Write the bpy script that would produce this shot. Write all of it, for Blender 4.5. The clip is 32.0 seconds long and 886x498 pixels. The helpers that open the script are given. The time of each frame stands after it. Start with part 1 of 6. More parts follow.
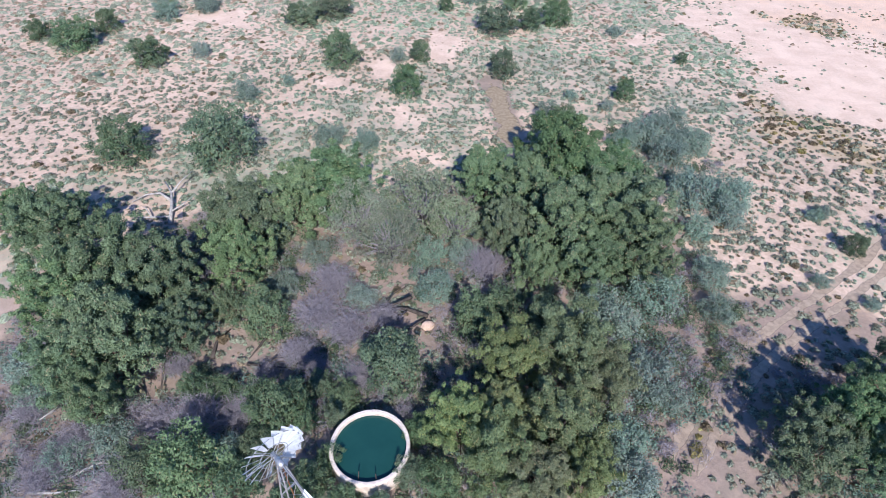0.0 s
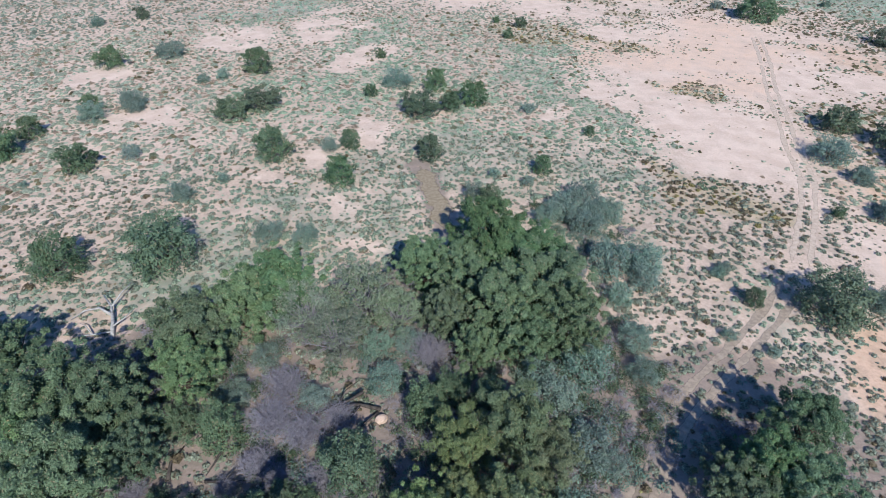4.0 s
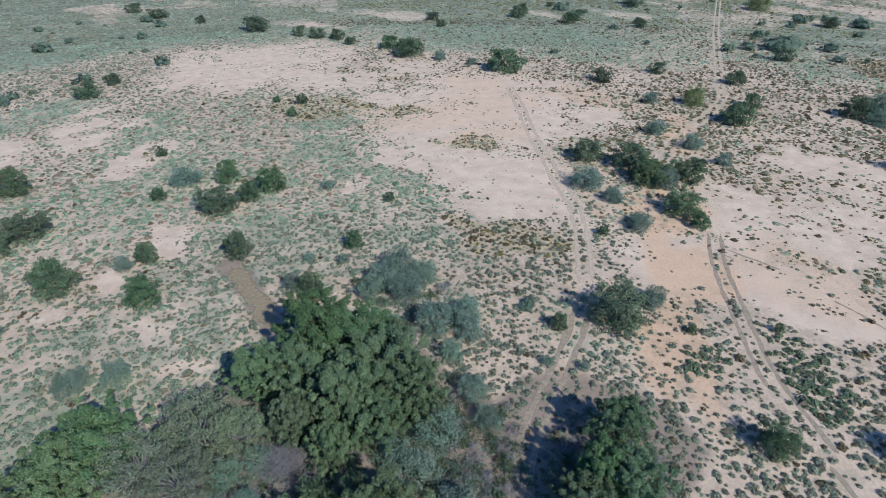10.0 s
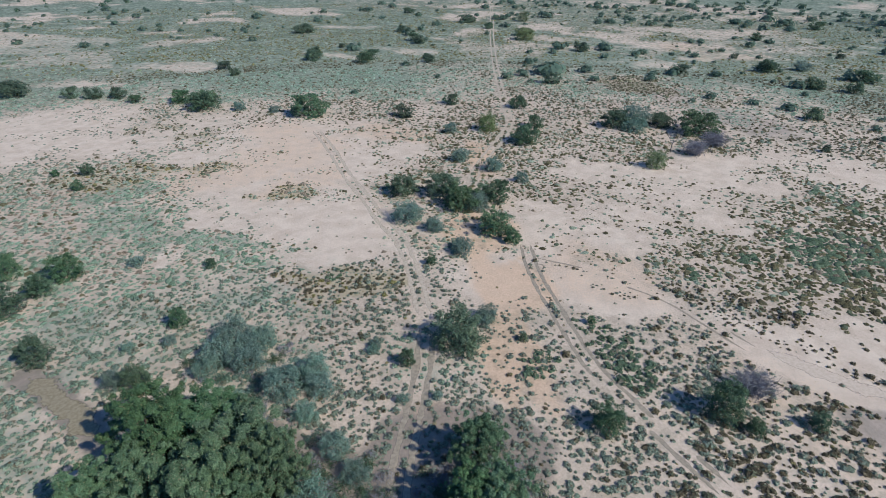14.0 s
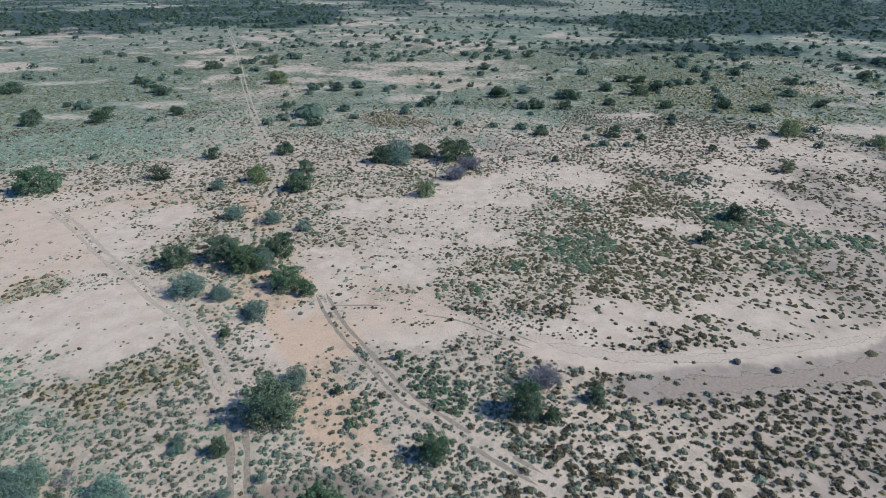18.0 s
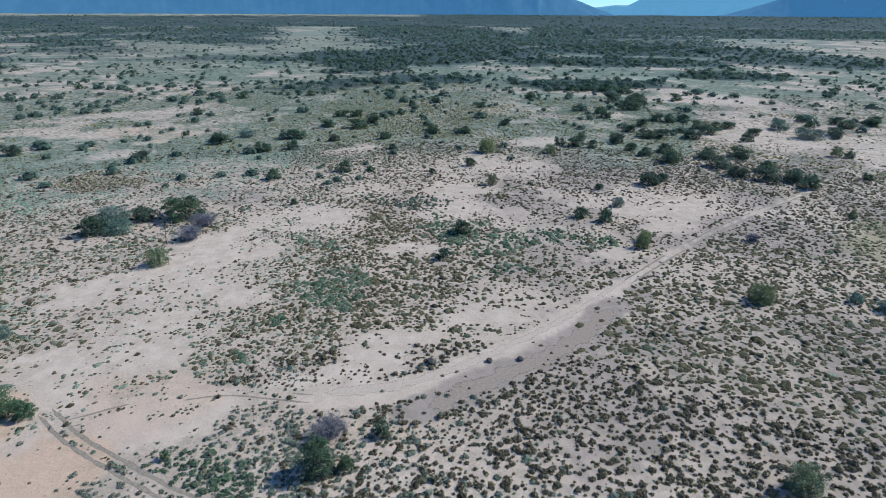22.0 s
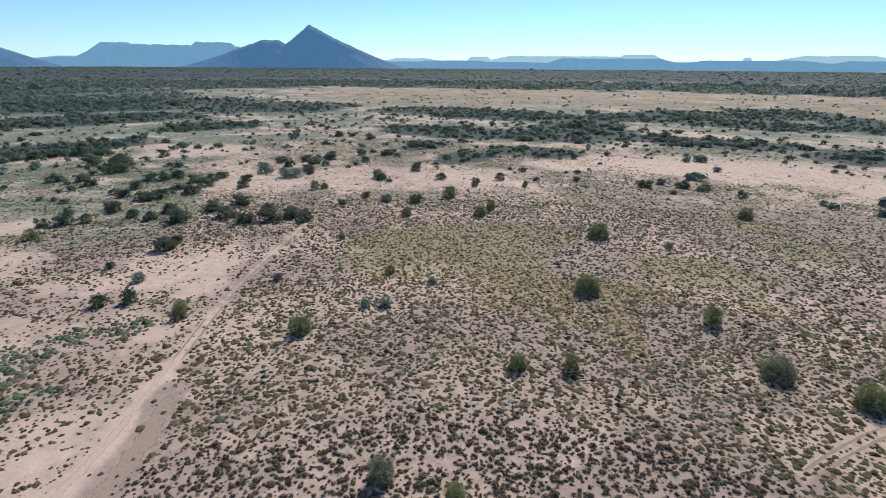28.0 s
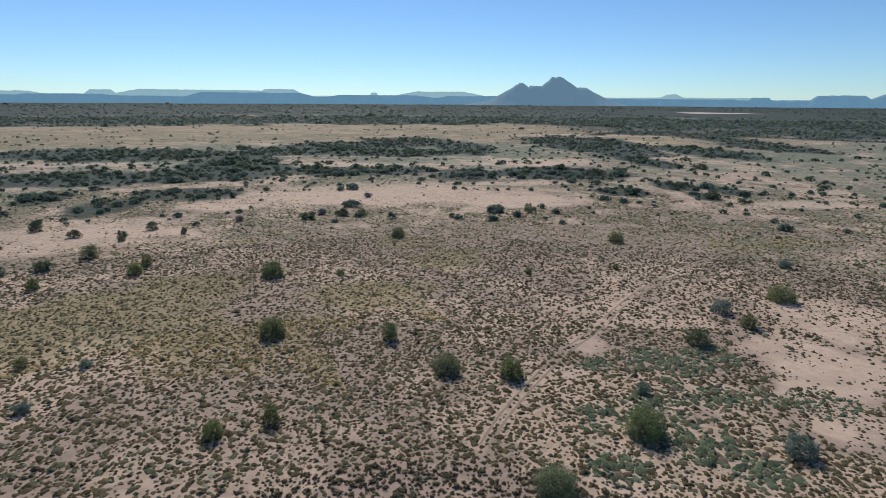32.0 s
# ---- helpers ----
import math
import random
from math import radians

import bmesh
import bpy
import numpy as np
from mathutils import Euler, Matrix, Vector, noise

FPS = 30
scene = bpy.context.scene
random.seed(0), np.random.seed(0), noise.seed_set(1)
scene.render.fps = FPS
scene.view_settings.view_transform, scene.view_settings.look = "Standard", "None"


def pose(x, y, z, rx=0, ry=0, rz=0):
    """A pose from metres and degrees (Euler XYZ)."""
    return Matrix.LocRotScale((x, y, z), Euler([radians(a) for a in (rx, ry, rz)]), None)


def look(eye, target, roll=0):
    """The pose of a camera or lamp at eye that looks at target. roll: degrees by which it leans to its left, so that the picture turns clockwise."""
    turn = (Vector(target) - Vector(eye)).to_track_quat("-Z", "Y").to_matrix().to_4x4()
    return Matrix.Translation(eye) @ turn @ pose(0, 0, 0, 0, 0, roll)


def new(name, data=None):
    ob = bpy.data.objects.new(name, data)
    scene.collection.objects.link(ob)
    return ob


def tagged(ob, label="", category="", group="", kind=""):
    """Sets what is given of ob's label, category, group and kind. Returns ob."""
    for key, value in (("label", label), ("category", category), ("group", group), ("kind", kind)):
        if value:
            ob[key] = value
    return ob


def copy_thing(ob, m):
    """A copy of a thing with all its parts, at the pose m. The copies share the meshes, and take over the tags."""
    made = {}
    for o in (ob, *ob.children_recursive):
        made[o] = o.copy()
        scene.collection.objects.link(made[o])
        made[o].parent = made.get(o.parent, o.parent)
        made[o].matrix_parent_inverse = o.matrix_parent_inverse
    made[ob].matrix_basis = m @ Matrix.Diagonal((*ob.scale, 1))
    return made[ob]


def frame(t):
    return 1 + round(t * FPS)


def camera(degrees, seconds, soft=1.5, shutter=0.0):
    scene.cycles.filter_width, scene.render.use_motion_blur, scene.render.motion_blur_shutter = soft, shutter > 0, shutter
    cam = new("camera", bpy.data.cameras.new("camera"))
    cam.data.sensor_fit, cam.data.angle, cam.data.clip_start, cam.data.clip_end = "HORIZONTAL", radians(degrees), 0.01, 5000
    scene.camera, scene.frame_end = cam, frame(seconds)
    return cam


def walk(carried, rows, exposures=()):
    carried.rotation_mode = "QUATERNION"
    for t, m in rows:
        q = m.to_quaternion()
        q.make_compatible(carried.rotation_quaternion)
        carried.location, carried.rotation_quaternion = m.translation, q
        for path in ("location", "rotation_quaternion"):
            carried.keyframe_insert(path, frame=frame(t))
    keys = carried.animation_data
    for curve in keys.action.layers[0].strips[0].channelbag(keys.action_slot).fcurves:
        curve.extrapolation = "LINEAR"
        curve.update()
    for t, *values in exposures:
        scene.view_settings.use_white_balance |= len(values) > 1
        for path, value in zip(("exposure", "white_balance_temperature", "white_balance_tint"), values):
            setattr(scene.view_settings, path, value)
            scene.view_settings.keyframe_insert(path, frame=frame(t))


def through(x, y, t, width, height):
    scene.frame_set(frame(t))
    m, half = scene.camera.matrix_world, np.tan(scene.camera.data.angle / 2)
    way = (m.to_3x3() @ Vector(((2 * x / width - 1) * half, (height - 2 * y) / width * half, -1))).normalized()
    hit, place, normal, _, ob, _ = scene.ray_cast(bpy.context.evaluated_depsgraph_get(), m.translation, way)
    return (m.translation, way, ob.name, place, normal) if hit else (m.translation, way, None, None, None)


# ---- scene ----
cam = camera(77.20, 32.0, soft=0.4)

# seconds; east, north and height; heading to the left of north, pitch, roll
PATH = [
    (0, -0.09, 0.08, 30.55, 0.02, -43.34, 0.62),
    (0.5, -0.07, 0.08, 31.29, -0.36, -42.56, 0.64),
    (1, -0.10, 0.05, 31.95, -0.93, -41.80, 0.55),
    (1.5, -0.12, 0.04, 32.57, -1.80, -41.13, 0.60),
    (2, -0.15, 0.07, 33.11, -2.80, -40.47, 0.56),
    (2.5, -0.16, 0.12, 33.54, -3.98, -39.79, 0.56),
    (3, -0.16, 0.15, 33.95, -5.23, -39.20, 0.50),
    (3.5, -0.13, 0.14, 34.32, -6.53, -38.64, 0.59),
    (5.5, -0.15, 0.09, 35.82, -12.86, -36.64, 0.49),
    (6, -0.11, 0.09, 36.22, -14.62, -36.23, 0.54),
    (6.5, -0.08, 0.09, 36.59, -16.36, -35.78, 0.55),
    (7, -0.04, 0.10, 36.92, -18.04, -35.38, 0.50),
    (7.5, 0.12, 0.09, 37.20, -19.66, -34.97, 0.32),
    (8, 0.26, 0.14, 37.42, -21.46, -34.60, 0.18),
    (8.5, 0.29, 0.17, 37.62, -23.38, -34.20, 0.11),
    (9, 0.30, 0.18, 37.86, -25.39, -33.74, 0.16),
    (9.5, 0.27, 0.15, 38.15, -27.44, -33.30, 0.15),
    (10, 0.29, 0.16, 38.39, -29.71, -32.93, 0.19),
    (10.5, 0.32, 0.16, 38.66, -31.91, -32.59, 0.18),
    (11, 0.31, 0.11, 38.97, -34.20, -32.23, 0.16),
    (11.5, 0.28, 0.07, 39.26, -36.57, -31.83, 0.14),
    (12, 0.23, 0.04, 39.46, -39.13, -31.36, 0.18),
    (12.5, 0.12, 0.04, 39.67, -41.75, -30.91, 0.24),
    (13, -0.00, -0.00, 39.90, -44.35, -30.51, 0.34),
    (13.5, 0.07, -0.07, 40.15, -46.98, -30.08, 0.29),
    (14, 0.20, -0.13, 40.42, -49.60, -29.67, 0.23),
    (14.5, 0.36, -0.16, 40.69, -52.24, -29.35, 0.13),
    (16.5, 0.38, -0.14, 41.75, -64.05, -27.65, 0.26),
    (17, 0.31, -0.10, 42.07, -67.25, -27.23, 0.35),
    (17.5, 0.23, -0.05, 42.44, -70.47, -26.77, 0.34),
    (18, 0.20, -0.02, 42.82, -73.62, -26.37, 0.29),
    (18.5, 0.19, -0.02, 43.16, -76.79, -25.98, 0.29),
    (19, 0.21, -0.06, 43.46, -80.07, -25.59, 0.25),
    (19.5, 0.17, -0.07, 43.80, -83.35, -25.23, 0.19),
    (20, 0.15, -0.05, 44.15, -86.79, -24.88, 0.24),
    (20.5, 0.07, 0.03, 44.48, -90.27, -24.44, 0.24),
    (21, -0.03, 0.07, 44.82, -93.84, -24.04, 0.31),
    (21.5, -0.06, 0.08, 45.17, -97.50, -23.61, 0.32),
    (22, -0.02, 0.10, 45.52, -101.23, -23.17, 0.31),
    (22.5, 0.03, 0.17, 45.89, -105.14, -22.80, 0.36),
    (23, 0.02, 0.35, 46.30, -109.07, -22.41, 0.35),
    (23.5, 0.00, 0.49, 46.65, -113.04, -22.01, 0.41),
    (24, 0.03, 0.54, 46.91, -117.07, -21.58, 0.45),
    (24.5, 0.04, 0.53, 47.09, -121.16, -21.17, 0.45),
    (25, 0.06, 0.49, 47.32, -125.28, -20.74, 0.28),
    (25.5, 0.03, 0.43, 47.62, -129.32, -20.37, 0.23),
    (27.5, 0.13, 0.44, 48.83, -145.90, -18.70, 0.32),
    (28, 0.18, 0.56, 49.15, -150.20, -18.29, 0.42),
    (28.5, 0.25, 0.61, 49.42, -154.42, -17.87, 0.37),
    (29, 0.27, 0.68, 49.67, -158.66, -17.49, 0.38),
    (29.5, 0.27, 0.76, 49.97, -162.90, -17.06, 0.39),
    (30, 0.36, 0.83, 50.24, -167.11, -16.66, 0.44),
    (30.5, 0.45, 0.91, 50.52, -171.33, -16.20, 0.43),
    (31, 0.50, 0.90, 50.82, -175.58, -15.77, 0.38),
    (31.5, 0.55, 0.83, 51.08, -180.01, -15.32, 0.35),
    (32, 0.62, 0.77, 51.31, -184.43, -14.89, 0.37),
]
ROWS = [(t, pose(x, y, z, 0, 0, yaw) @ pose(0, 0, 0, 90 + pitch) @ pose(0, 0, 0, 0, 0, roll))
        for t, x, y, z, yaw, pitch, roll in PATH]
# the film's own exposure falls as the sky comes into view, and its tint swings to the cool side and back
EXPOSURES = [(0, 0.74, 6250, 15), (3, 0.53, 6200, 9), (6, 0.34, 6150, 4), (9, 0.15, 6150, 1), (13, 0.05, 6100, -1), (19, -0.02, 5950, -3),
             (23, 0.04, 5750, -3), (25, 0.14, 5800, 2), (28, 0.05, 7000, 9), (32, -0.36, 7350, 8)]
walk(cam, ROWS, EXPOSURES)
# ---- daylight ----
SUN_FROM = Vector((0.16, -0.987, 0)).normalized()
SUN_UP = radians(40)
world = bpy.data.worlds.new("sky")
scene.world = world
world.use_nodes = True
wn = world.node_tree.nodes
sky = wn.new("ShaderNodeTexSky")
sky.sky_type = "NISHITA"
sky.sun_disc = False
sky.sun_elevation = SUN_UP
sky.sun_rotation = math.atan2(SUN_FROM.x, SUN_FROM.y)
sky.altitude = 1500
sky.dust_density = 0.12
sky.ozone_density = 4.0
clear = wn.new("ShaderNodeMix")
clear.data_type, clear.blend_type = "RGBA", "MULTIPLY"
clear.inputs[0].default_value = 1.0
clear.inputs[7].default_value = (0.76, 1.03, 1.34, 1)
world.node_tree.links.new(sky.outputs[0], clear.inputs[6])
world.node_tree.links.new(clear.outputs[2], wn["Background"].inputs[0])
wn["Background"].inputs[1].default_value = 0.110
sun = new("sun", bpy.data.lights.new("sun", "SUN"))
sun.data.energy, sun.data.angle, sun.data.color = 4.25, radians(0.5), (1, 0.95, 0.87)
sun.matrix_world = look(SUN_FROM * 100 + Vector((0, 0, 100 * math.tan(SUN_UP))), (0, 0, 0))
# ---- small tools ----
TAU = 2 * math.pi


def mesh_of(name, verts, faces, mat, smooth=False):
    """A mesh from arrays of places and of faces with one count of corners."""
    verts, faces = np.asarray(verts, np.float32), np.asarray(faces, np.int32)
    me = bpy.data.meshes.new(name)
    n, k = faces.shape
    me.vertices.add(len(verts))
    me.vertices.foreach_set("co", verts.ravel())
    me.loops.add(n * k)
    me.loops.foreach_set("vertex_index", faces.ravel())
    me.polygons.add(n)
    me.polygons.foreach_set("loop_start", np.arange(0, n * k, k, dtype=np.int32))
    me.polygons.foreach_set("loop_total", np.full(n, k, np.int32))
    me.polygons.foreach_set("use_smooth", np.full(n, smooth))
    me.materials.append(mat)
    me.update(calc_edges=True)
    return me


def bm_mesh(name, bm, mat, smooth=False):
    me = bpy.data.meshes.new(name)
    bm.to_mesh(me)
    bm.free()
    me.materials.append(mat)
    for p in me.polygons:
        p.use_smooth = smooth
    return me


def part(name, me, parent, label="", at=None):
    ob = new(name, me)
    ob.parent = parent
    if at is not None:
        ob.matrix_local = at
    if label:
        tagged(ob, label)
    return ob


def lattice(ix, iy, seed):
    h = (ix.astype(np.int64) * 374761393 + iy.astype(np.int64) * 668265263 + seed * 974711) & 0x7FFFFFFF
    h = ((h ^ (h >> 13)) * 1274126177) & 0x7FFFFFFF
    return ((h ^ (h >> 16)) & 0xFFFF) / 65535.0


def value_noise(x, y, size, seed=0):
    """Smooth noise from 0 to 1 with lumps of the given size."""
    x, y = np.asarray(x, float) / size, np.asarray(y, float) / size
    ix, iy = np.floor(x), np.floor(y)
    fx, fy = x - ix, y - iy
    fx, fy = fx * fx * (3 - 2 * fx), fy * fy * (3 - 2 * fy)
    ix, iy = ix.astype(np.int64), iy.astype(np.int64)
    a, b = lattice(ix, iy, seed), lattice(ix + 1, iy, seed)
    c, d = lattice(ix, iy + 1, seed), lattice(ix + 1, iy + 1, seed)
    return (a * (1 - fx) + b * fx) * (1 - fy) + (c * (1 - fx) + d * fx) * fy


def lumps(x, y, size, seed=0):
    return (value_noise(x, y, size, seed) * 0.55 + value_noise(x, y, size * 0.45, seed + 7) * 0.3
            + value_noise(x, y, size * 0.2, seed + 13) * 0.15)


def step(a, b, v):
    v = np.clip((v - a) / (b - a), 0, 1)
    return v * v * (3 - 2 * v)


def tube(bm, points, radii, sides=6):
    """A tapered round limb through the points, with closed ends."""
    rings = []
    for i, p in enumerate(points):
        ahead = Vector(points[min(i + 1, len(points) - 1)]) - Vector(points[max(i - 1, 0)])
        turn = ahead.to_track_quat("Z", "Y").to_matrix()
        rings.append([bm.verts.new(Vector(p) + turn @ Vector((math.cos(TAU * k / sides) * radii[i],
                                                              math.sin(TAU * k / sides) * radii[i], 0))) for k in range(sides)])
    for a, b in zip(rings, rings[1:]):
        for k in range(sides):
            bm.faces.new((a[k], a[(k + 1) % sides], b[(k + 1) % sides], b[k]))
    bm.faces.new(rings[0][::-1])
    bm.faces.new(rings[-1])
    return bm


def box(bm, lo, hi):
    x0, y0, z0 = lo
    x1, y1, z1 = hi
    v = [bm.verts.new(p) for p in ((x0, y0, z0), (x1, y0, z0), (x1, y1, z0), (x0, y1, z0),
                                   (x0, y0, z1), (x1, y0, z1), (x1, y1, z1), (x0, y1, z1))]
    for f in ((3, 2, 1, 0), (4, 5, 6, 7), (0, 1, 5, 4), (1, 2, 6, 5), (2, 3, 7, 6), (3, 0, 4, 7)):
        bm.faces.new([v[i] for i in f])
    return bm
# ---- materials ----
class Nodes:
    """A short hand for one material's nodes."""

    def __init__(self, name):
        self.mat = bpy.data.materials.new(name)
        self.mat.use_nodes = True
        self.tree = self.mat.node_tree
        self.bsdf = self.tree.nodes["Principled BSDF"]
        self.out = self.tree.nodes["Material Output"]
        self.bsdf.inputs["Specular IOR Level"].default_value = 0.15
        self.bsdf.inputs["Roughness"].default_value = 0.95

    def add(self, kind, **sockets):
        node = self.tree.nodes.new("ShaderNode" + kind)
        for key, value in sockets.items():
            self.put(node.inputs[key.replace("_", " ")], value)
        return node

    def put(self, socket, value):
        if isinstance(value, bpy.types.NodeSocket):
            self.tree.links.new(value, socket)
        else:
            socket.default_value = value

    def math(self, op, a, b=0.0, c=0.0):
        node = self.add("Math")
        node.operation = op
        for s, v in zip(node.inputs, (a, b, c)):
            self.put(s, v)
        return node.outputs[0]

    def ramp(self, value, low, high):
        """0 below low, 1 above high."""
        node = self.add("MapRange")
        node.interpolation_type = "SMOOTHSTEP"
        for key, v in (("Value", value), ("From Min", low), ("From Max", high)):
            self.put(node.inputs[key], v)
        return node.outputs[0]

    def mix(self, factor, a, b, blend="MIX"):
        node = self.add("Mix")
        node.data_type, node.blend_type = "RGBA", blend
        self.put(node.inputs[0], factor)
        for s, v in ((node.inputs[6], a), (node.inputs[7], b)):
            self.put(s, (*v, 1) if isinstance(v, tuple) and len(v) == 3 else v)
        return node.outputs[2]

    def noise(self, scale, detail=3, where=None, rough=0.6):
        node = self.add("TexNoise", Scale=scale, Detail=detail, Roughness=rough)
        if where is not None:
            self.put(node.inputs["Vector"], where)
        return node.outputs[0]

    def spots(self, scale, where, feature="F1"):
        node = self.add("TexVoronoi", Scale=scale)
        node.feature = feature
        self.put(node.inputs["Vector"], where)
        return node

    def bump(self, height, strength=0.4, distance=0.05):
        node = self.add("Bump", Strength=strength, Distance=distance, Height=height)
        self.put(self.bsdf.inputs["Normal"], node.outputs[0])

    def colour(self, value):
        self.put(self.bsdf.inputs["Base Color"], (*value, 1) if isinstance(value, tuple) and len(value) == 3 else value)
        return self


def place_of(m):
    return m.add("NewGeometry").outputs["Position"]


def leaf_material(name, dark, light, dry, through=0.25, dryness=0.08, tufts=0.0, mottle=0.0):
    """Leaves: each spray and each tuft of them has its own tone, each plant its own tint; some light passes through."""
    m = Nodes(name)
    island = m.add("NewGeometry").outputs["Random Per Island"]
    share = island
    if tufts:
        tuft = m.add("Attribute")
        tuft.attribute_name = "tuft"
        share = m.math("ADD", m.math("MULTIPLY", island, 1 - tufts), m.math("MULTIPLY", tuft.outputs["Fac"], tufts))
    tone = m.mix(share, dark, light)
    tone = m.mix(m.ramp(m.math("FRACT", m.math("MULTIPLY", island, 37.0)), 1 - dryness, 1 - dryness + 0.02), tone, dry)
    value = m.math("MULTIPLY_ADD", m.math("FRACT", m.math("MULTIPLY", m.add("ObjectInfo").outputs["Random"], 3.7)), 0.35, 0.85)
    if mottle:
        grain = m.noise(mottle, 3, place_of(m), 0.7)
        value = m.math("MULTIPLY", value, m.math("MULTIPLY_ADD", m.ramp(grain, 0.32, 0.68), 1.0, 0.5))
        m.bump(grain, 0.9, 0.10)
    own = m.add("ObjectInfo").outputs["Random"]
    hue = m.add("HueSaturation", Color=tone, Hue=m.math("MULTIPLY_ADD", own, 0.04, 0.48),
                Saturation=m.math("MULTIPLY_ADD", m.math("FRACT", m.math("MULTIPLY", own, 7.3)), 0.35, 0.8), Value=value).outputs[0]
    m.colour(hue)
    m.bsdf.inputs["Roughness"].default_value = 0.75
    m.bsdf.inputs["Specular IOR Level"].default_value = 0.12
    thin = m.add("BsdfTranslucent", Color=hue)
    both = m.add("MixShader", Fac=through)
    m.put(both.inputs[1], m.bsdf.outputs[0])
    m.put(both.inputs[2], thin.outputs[0])
    m.put(m.out.inputs[0], both.outputs[0])
    return m.mat


def rough_material(name, a, b, scale, relief=0.5, roughness=0.9, metal=0.0):
    m = Nodes(name)
    where = m.add("TexCoord").outputs["Object"]
    big, fine = m.noise(scale, 4, where), m.noise(scale * 7, 3, where)
    m.colour(m.mix(m.ramp(m.math("ADD", m.math("MULTIPLY", big, 0.65), m.math("MULTIPLY", fine, 0.35)), 0.32, 0.68), a, b))
    m.bsdf.inputs["Roughness"].default_value = roughness
    m.bsdf.inputs["Metallic"].default_value = metal
    m.bump(fine, relief, 0.02)
    return m.mat


def ground_material():
    """Sand, red sand, grey silt, olive moss and thin grass, laid out by the ground's own layers."""
    m = Nodes("dry_ground")
    where = place_of(m)
    layer = m.add("Attribute")
    layer.attribute_name = "soil"
    split = m.add("SeparateColor", Color=layer.outputs["Color"])
    more = m.add("Attribute")
    more.attribute_name = "growth"
    grown = m.add("SeparateColor", Color=more.outputs["Color"])
    wide, mid, fine = m.noise(0.035, 4, where), m.noise(0.35, 4, where), m.noise(3.0, 5, where, 0.7)
    shake = m.math("MULTIPLY", m.math("ADD", m.math("SUBTRACT", mid, 0.5), m.math("SUBTRACT", fine, 0.5)), 0.9)

    def mask(value, low=0.25, high=0.75):
        return m.ramp(m.math("ADD", value, shake), low, high)

    sand = m.mix(m.ramp(m.math("ADD", m.math("MULTIPLY", wide, 0.5), m.math("MULTIPLY", fine, 0.5)), 0.35, 0.65), (0.485, 0.362, 0.282), (0.63, 0.478, 0.38))
    tone = m.mix(mask(split.outputs[0]), sand, m.mix(m.ramp(mid, 0.3, 0.7), (0.55, 0.41, 0.322), (0.66, 0.51, 0.408)))
    tone = m.mix(m.math("MULTIPLY", mask(split.outputs[1], 0.15, 0.9), 0.75), tone, m.mix(fine, (0.55, 0.335, 0.215), (0.68, 0.465, 0.33)))
    tone = m.mix(m.math("MULTIPLY", mask(split.outputs[2], 0.2, 0.8), 0.92), tone, m.mix(fine, (0.31, 0.23, 0.192), (0.44, 0.342, 0.288)))
    tone = m.mix(m.math("MULTIPLY", mask(grown.outputs[0], 0.2, 0.9), 0.7), tone, m.mix(fine, (0.27, 0.22, 0.11), (0.42, 0.345, 0.185)))
    tone = m.mix(m.math("MULTIPLY", mask(grown.outputs[1], 0.25, 0.8), 0.8), tone, m.mix(fine, (0.155, 0.205, 0.155), (0.285, 0.335, 0.262)))
    # leaf litter and wash silt; under trees its tone also deepens the shadows
    fallen = m.add("Attribute")
    fallen.attribute_name = "litter"
    tone = m.mix(m.math("MULTIPLY", mask(fallen.outputs["Fac"], 0.25, 0.7), 0.9), tone, m.mix(fine, (0.19, 0.145, 0.12), (0.33, 0.255, 0.215)))
    # scrub too far off to stand as plants of its own
    cell = m.spots(0.55, where)
    size = m.math("MULTIPLY_ADD", m.noise(0.6, 2, where), 0.5, 0.22)
    tuft = m.math("SUBTRACT", 1.0, m.ramp(cell.outputs["Distance"], m.math("MULTIPLY", size, 0.7), m.math("ADD", size, 0.12)))
    scrub = m.math("MULTIPLY", tuft, grown.outputs[2])
    tone = m.mix(m.math("MULTIPLY", scrub, 0.85), tone, m.mix(wide, (0.085, 0.09, 0.055), (0.12, 0.135, 0.095)))
    # low growth in drifts over the far plain
    drift = m.ramp(m.math("ADD", m.math("MULTIPLY", m.noise(0.10, 4, where), 0.7), m.math("MULTIPLY", mid, 0.3)), 0.44, 0.58)
    tone = m.mix(m.math("MULTIPLY", m.math("MULTIPLY", drift, m.math("POWER", grown.outputs[2], 1.6)), 0.85), tone, m.mix(fine, (0.10, 0.125, 0.088), (0.19, 0.212, 0.152)))
    # seedlings and litter between the tufts
    bit = m.spots(2.6, where)
    litter = m.math("SUBTRACT", 1.0, m.ramp(bit.outputs["Distance"], 0.14, m.math("MULTIPLY_ADD", mid, 0.35, 0.20)))
    tone = m.mix(m.math("MULTIPLY", m.math("MULTIPLY", litter, grown.outputs[2]), 0.55), tone, m.mix(wide, (0.13, 0.125, 0.075), (0.16, 0.18, 0.125)))
    # ground under the far woods, its tone darkened for canopy shade and blued for haze
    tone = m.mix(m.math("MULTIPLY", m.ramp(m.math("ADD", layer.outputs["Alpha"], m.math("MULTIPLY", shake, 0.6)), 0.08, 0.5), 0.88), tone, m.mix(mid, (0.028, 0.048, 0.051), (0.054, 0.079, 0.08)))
    dim = m.math("MULTIPLY_ADD", fine, 0.3, 0.85)
    tone = m.mix(1.0, tone, m.add("CombineColor", Red=dim, Green=dim, Blue=dim).outputs[0], "MULTIPLY")
    m.colour(tone)
    m.bump(m.math("ADD", fine, m.math("MULTIPLY", mid, 2.0)), 0.5, 0.12)
    return m.mat


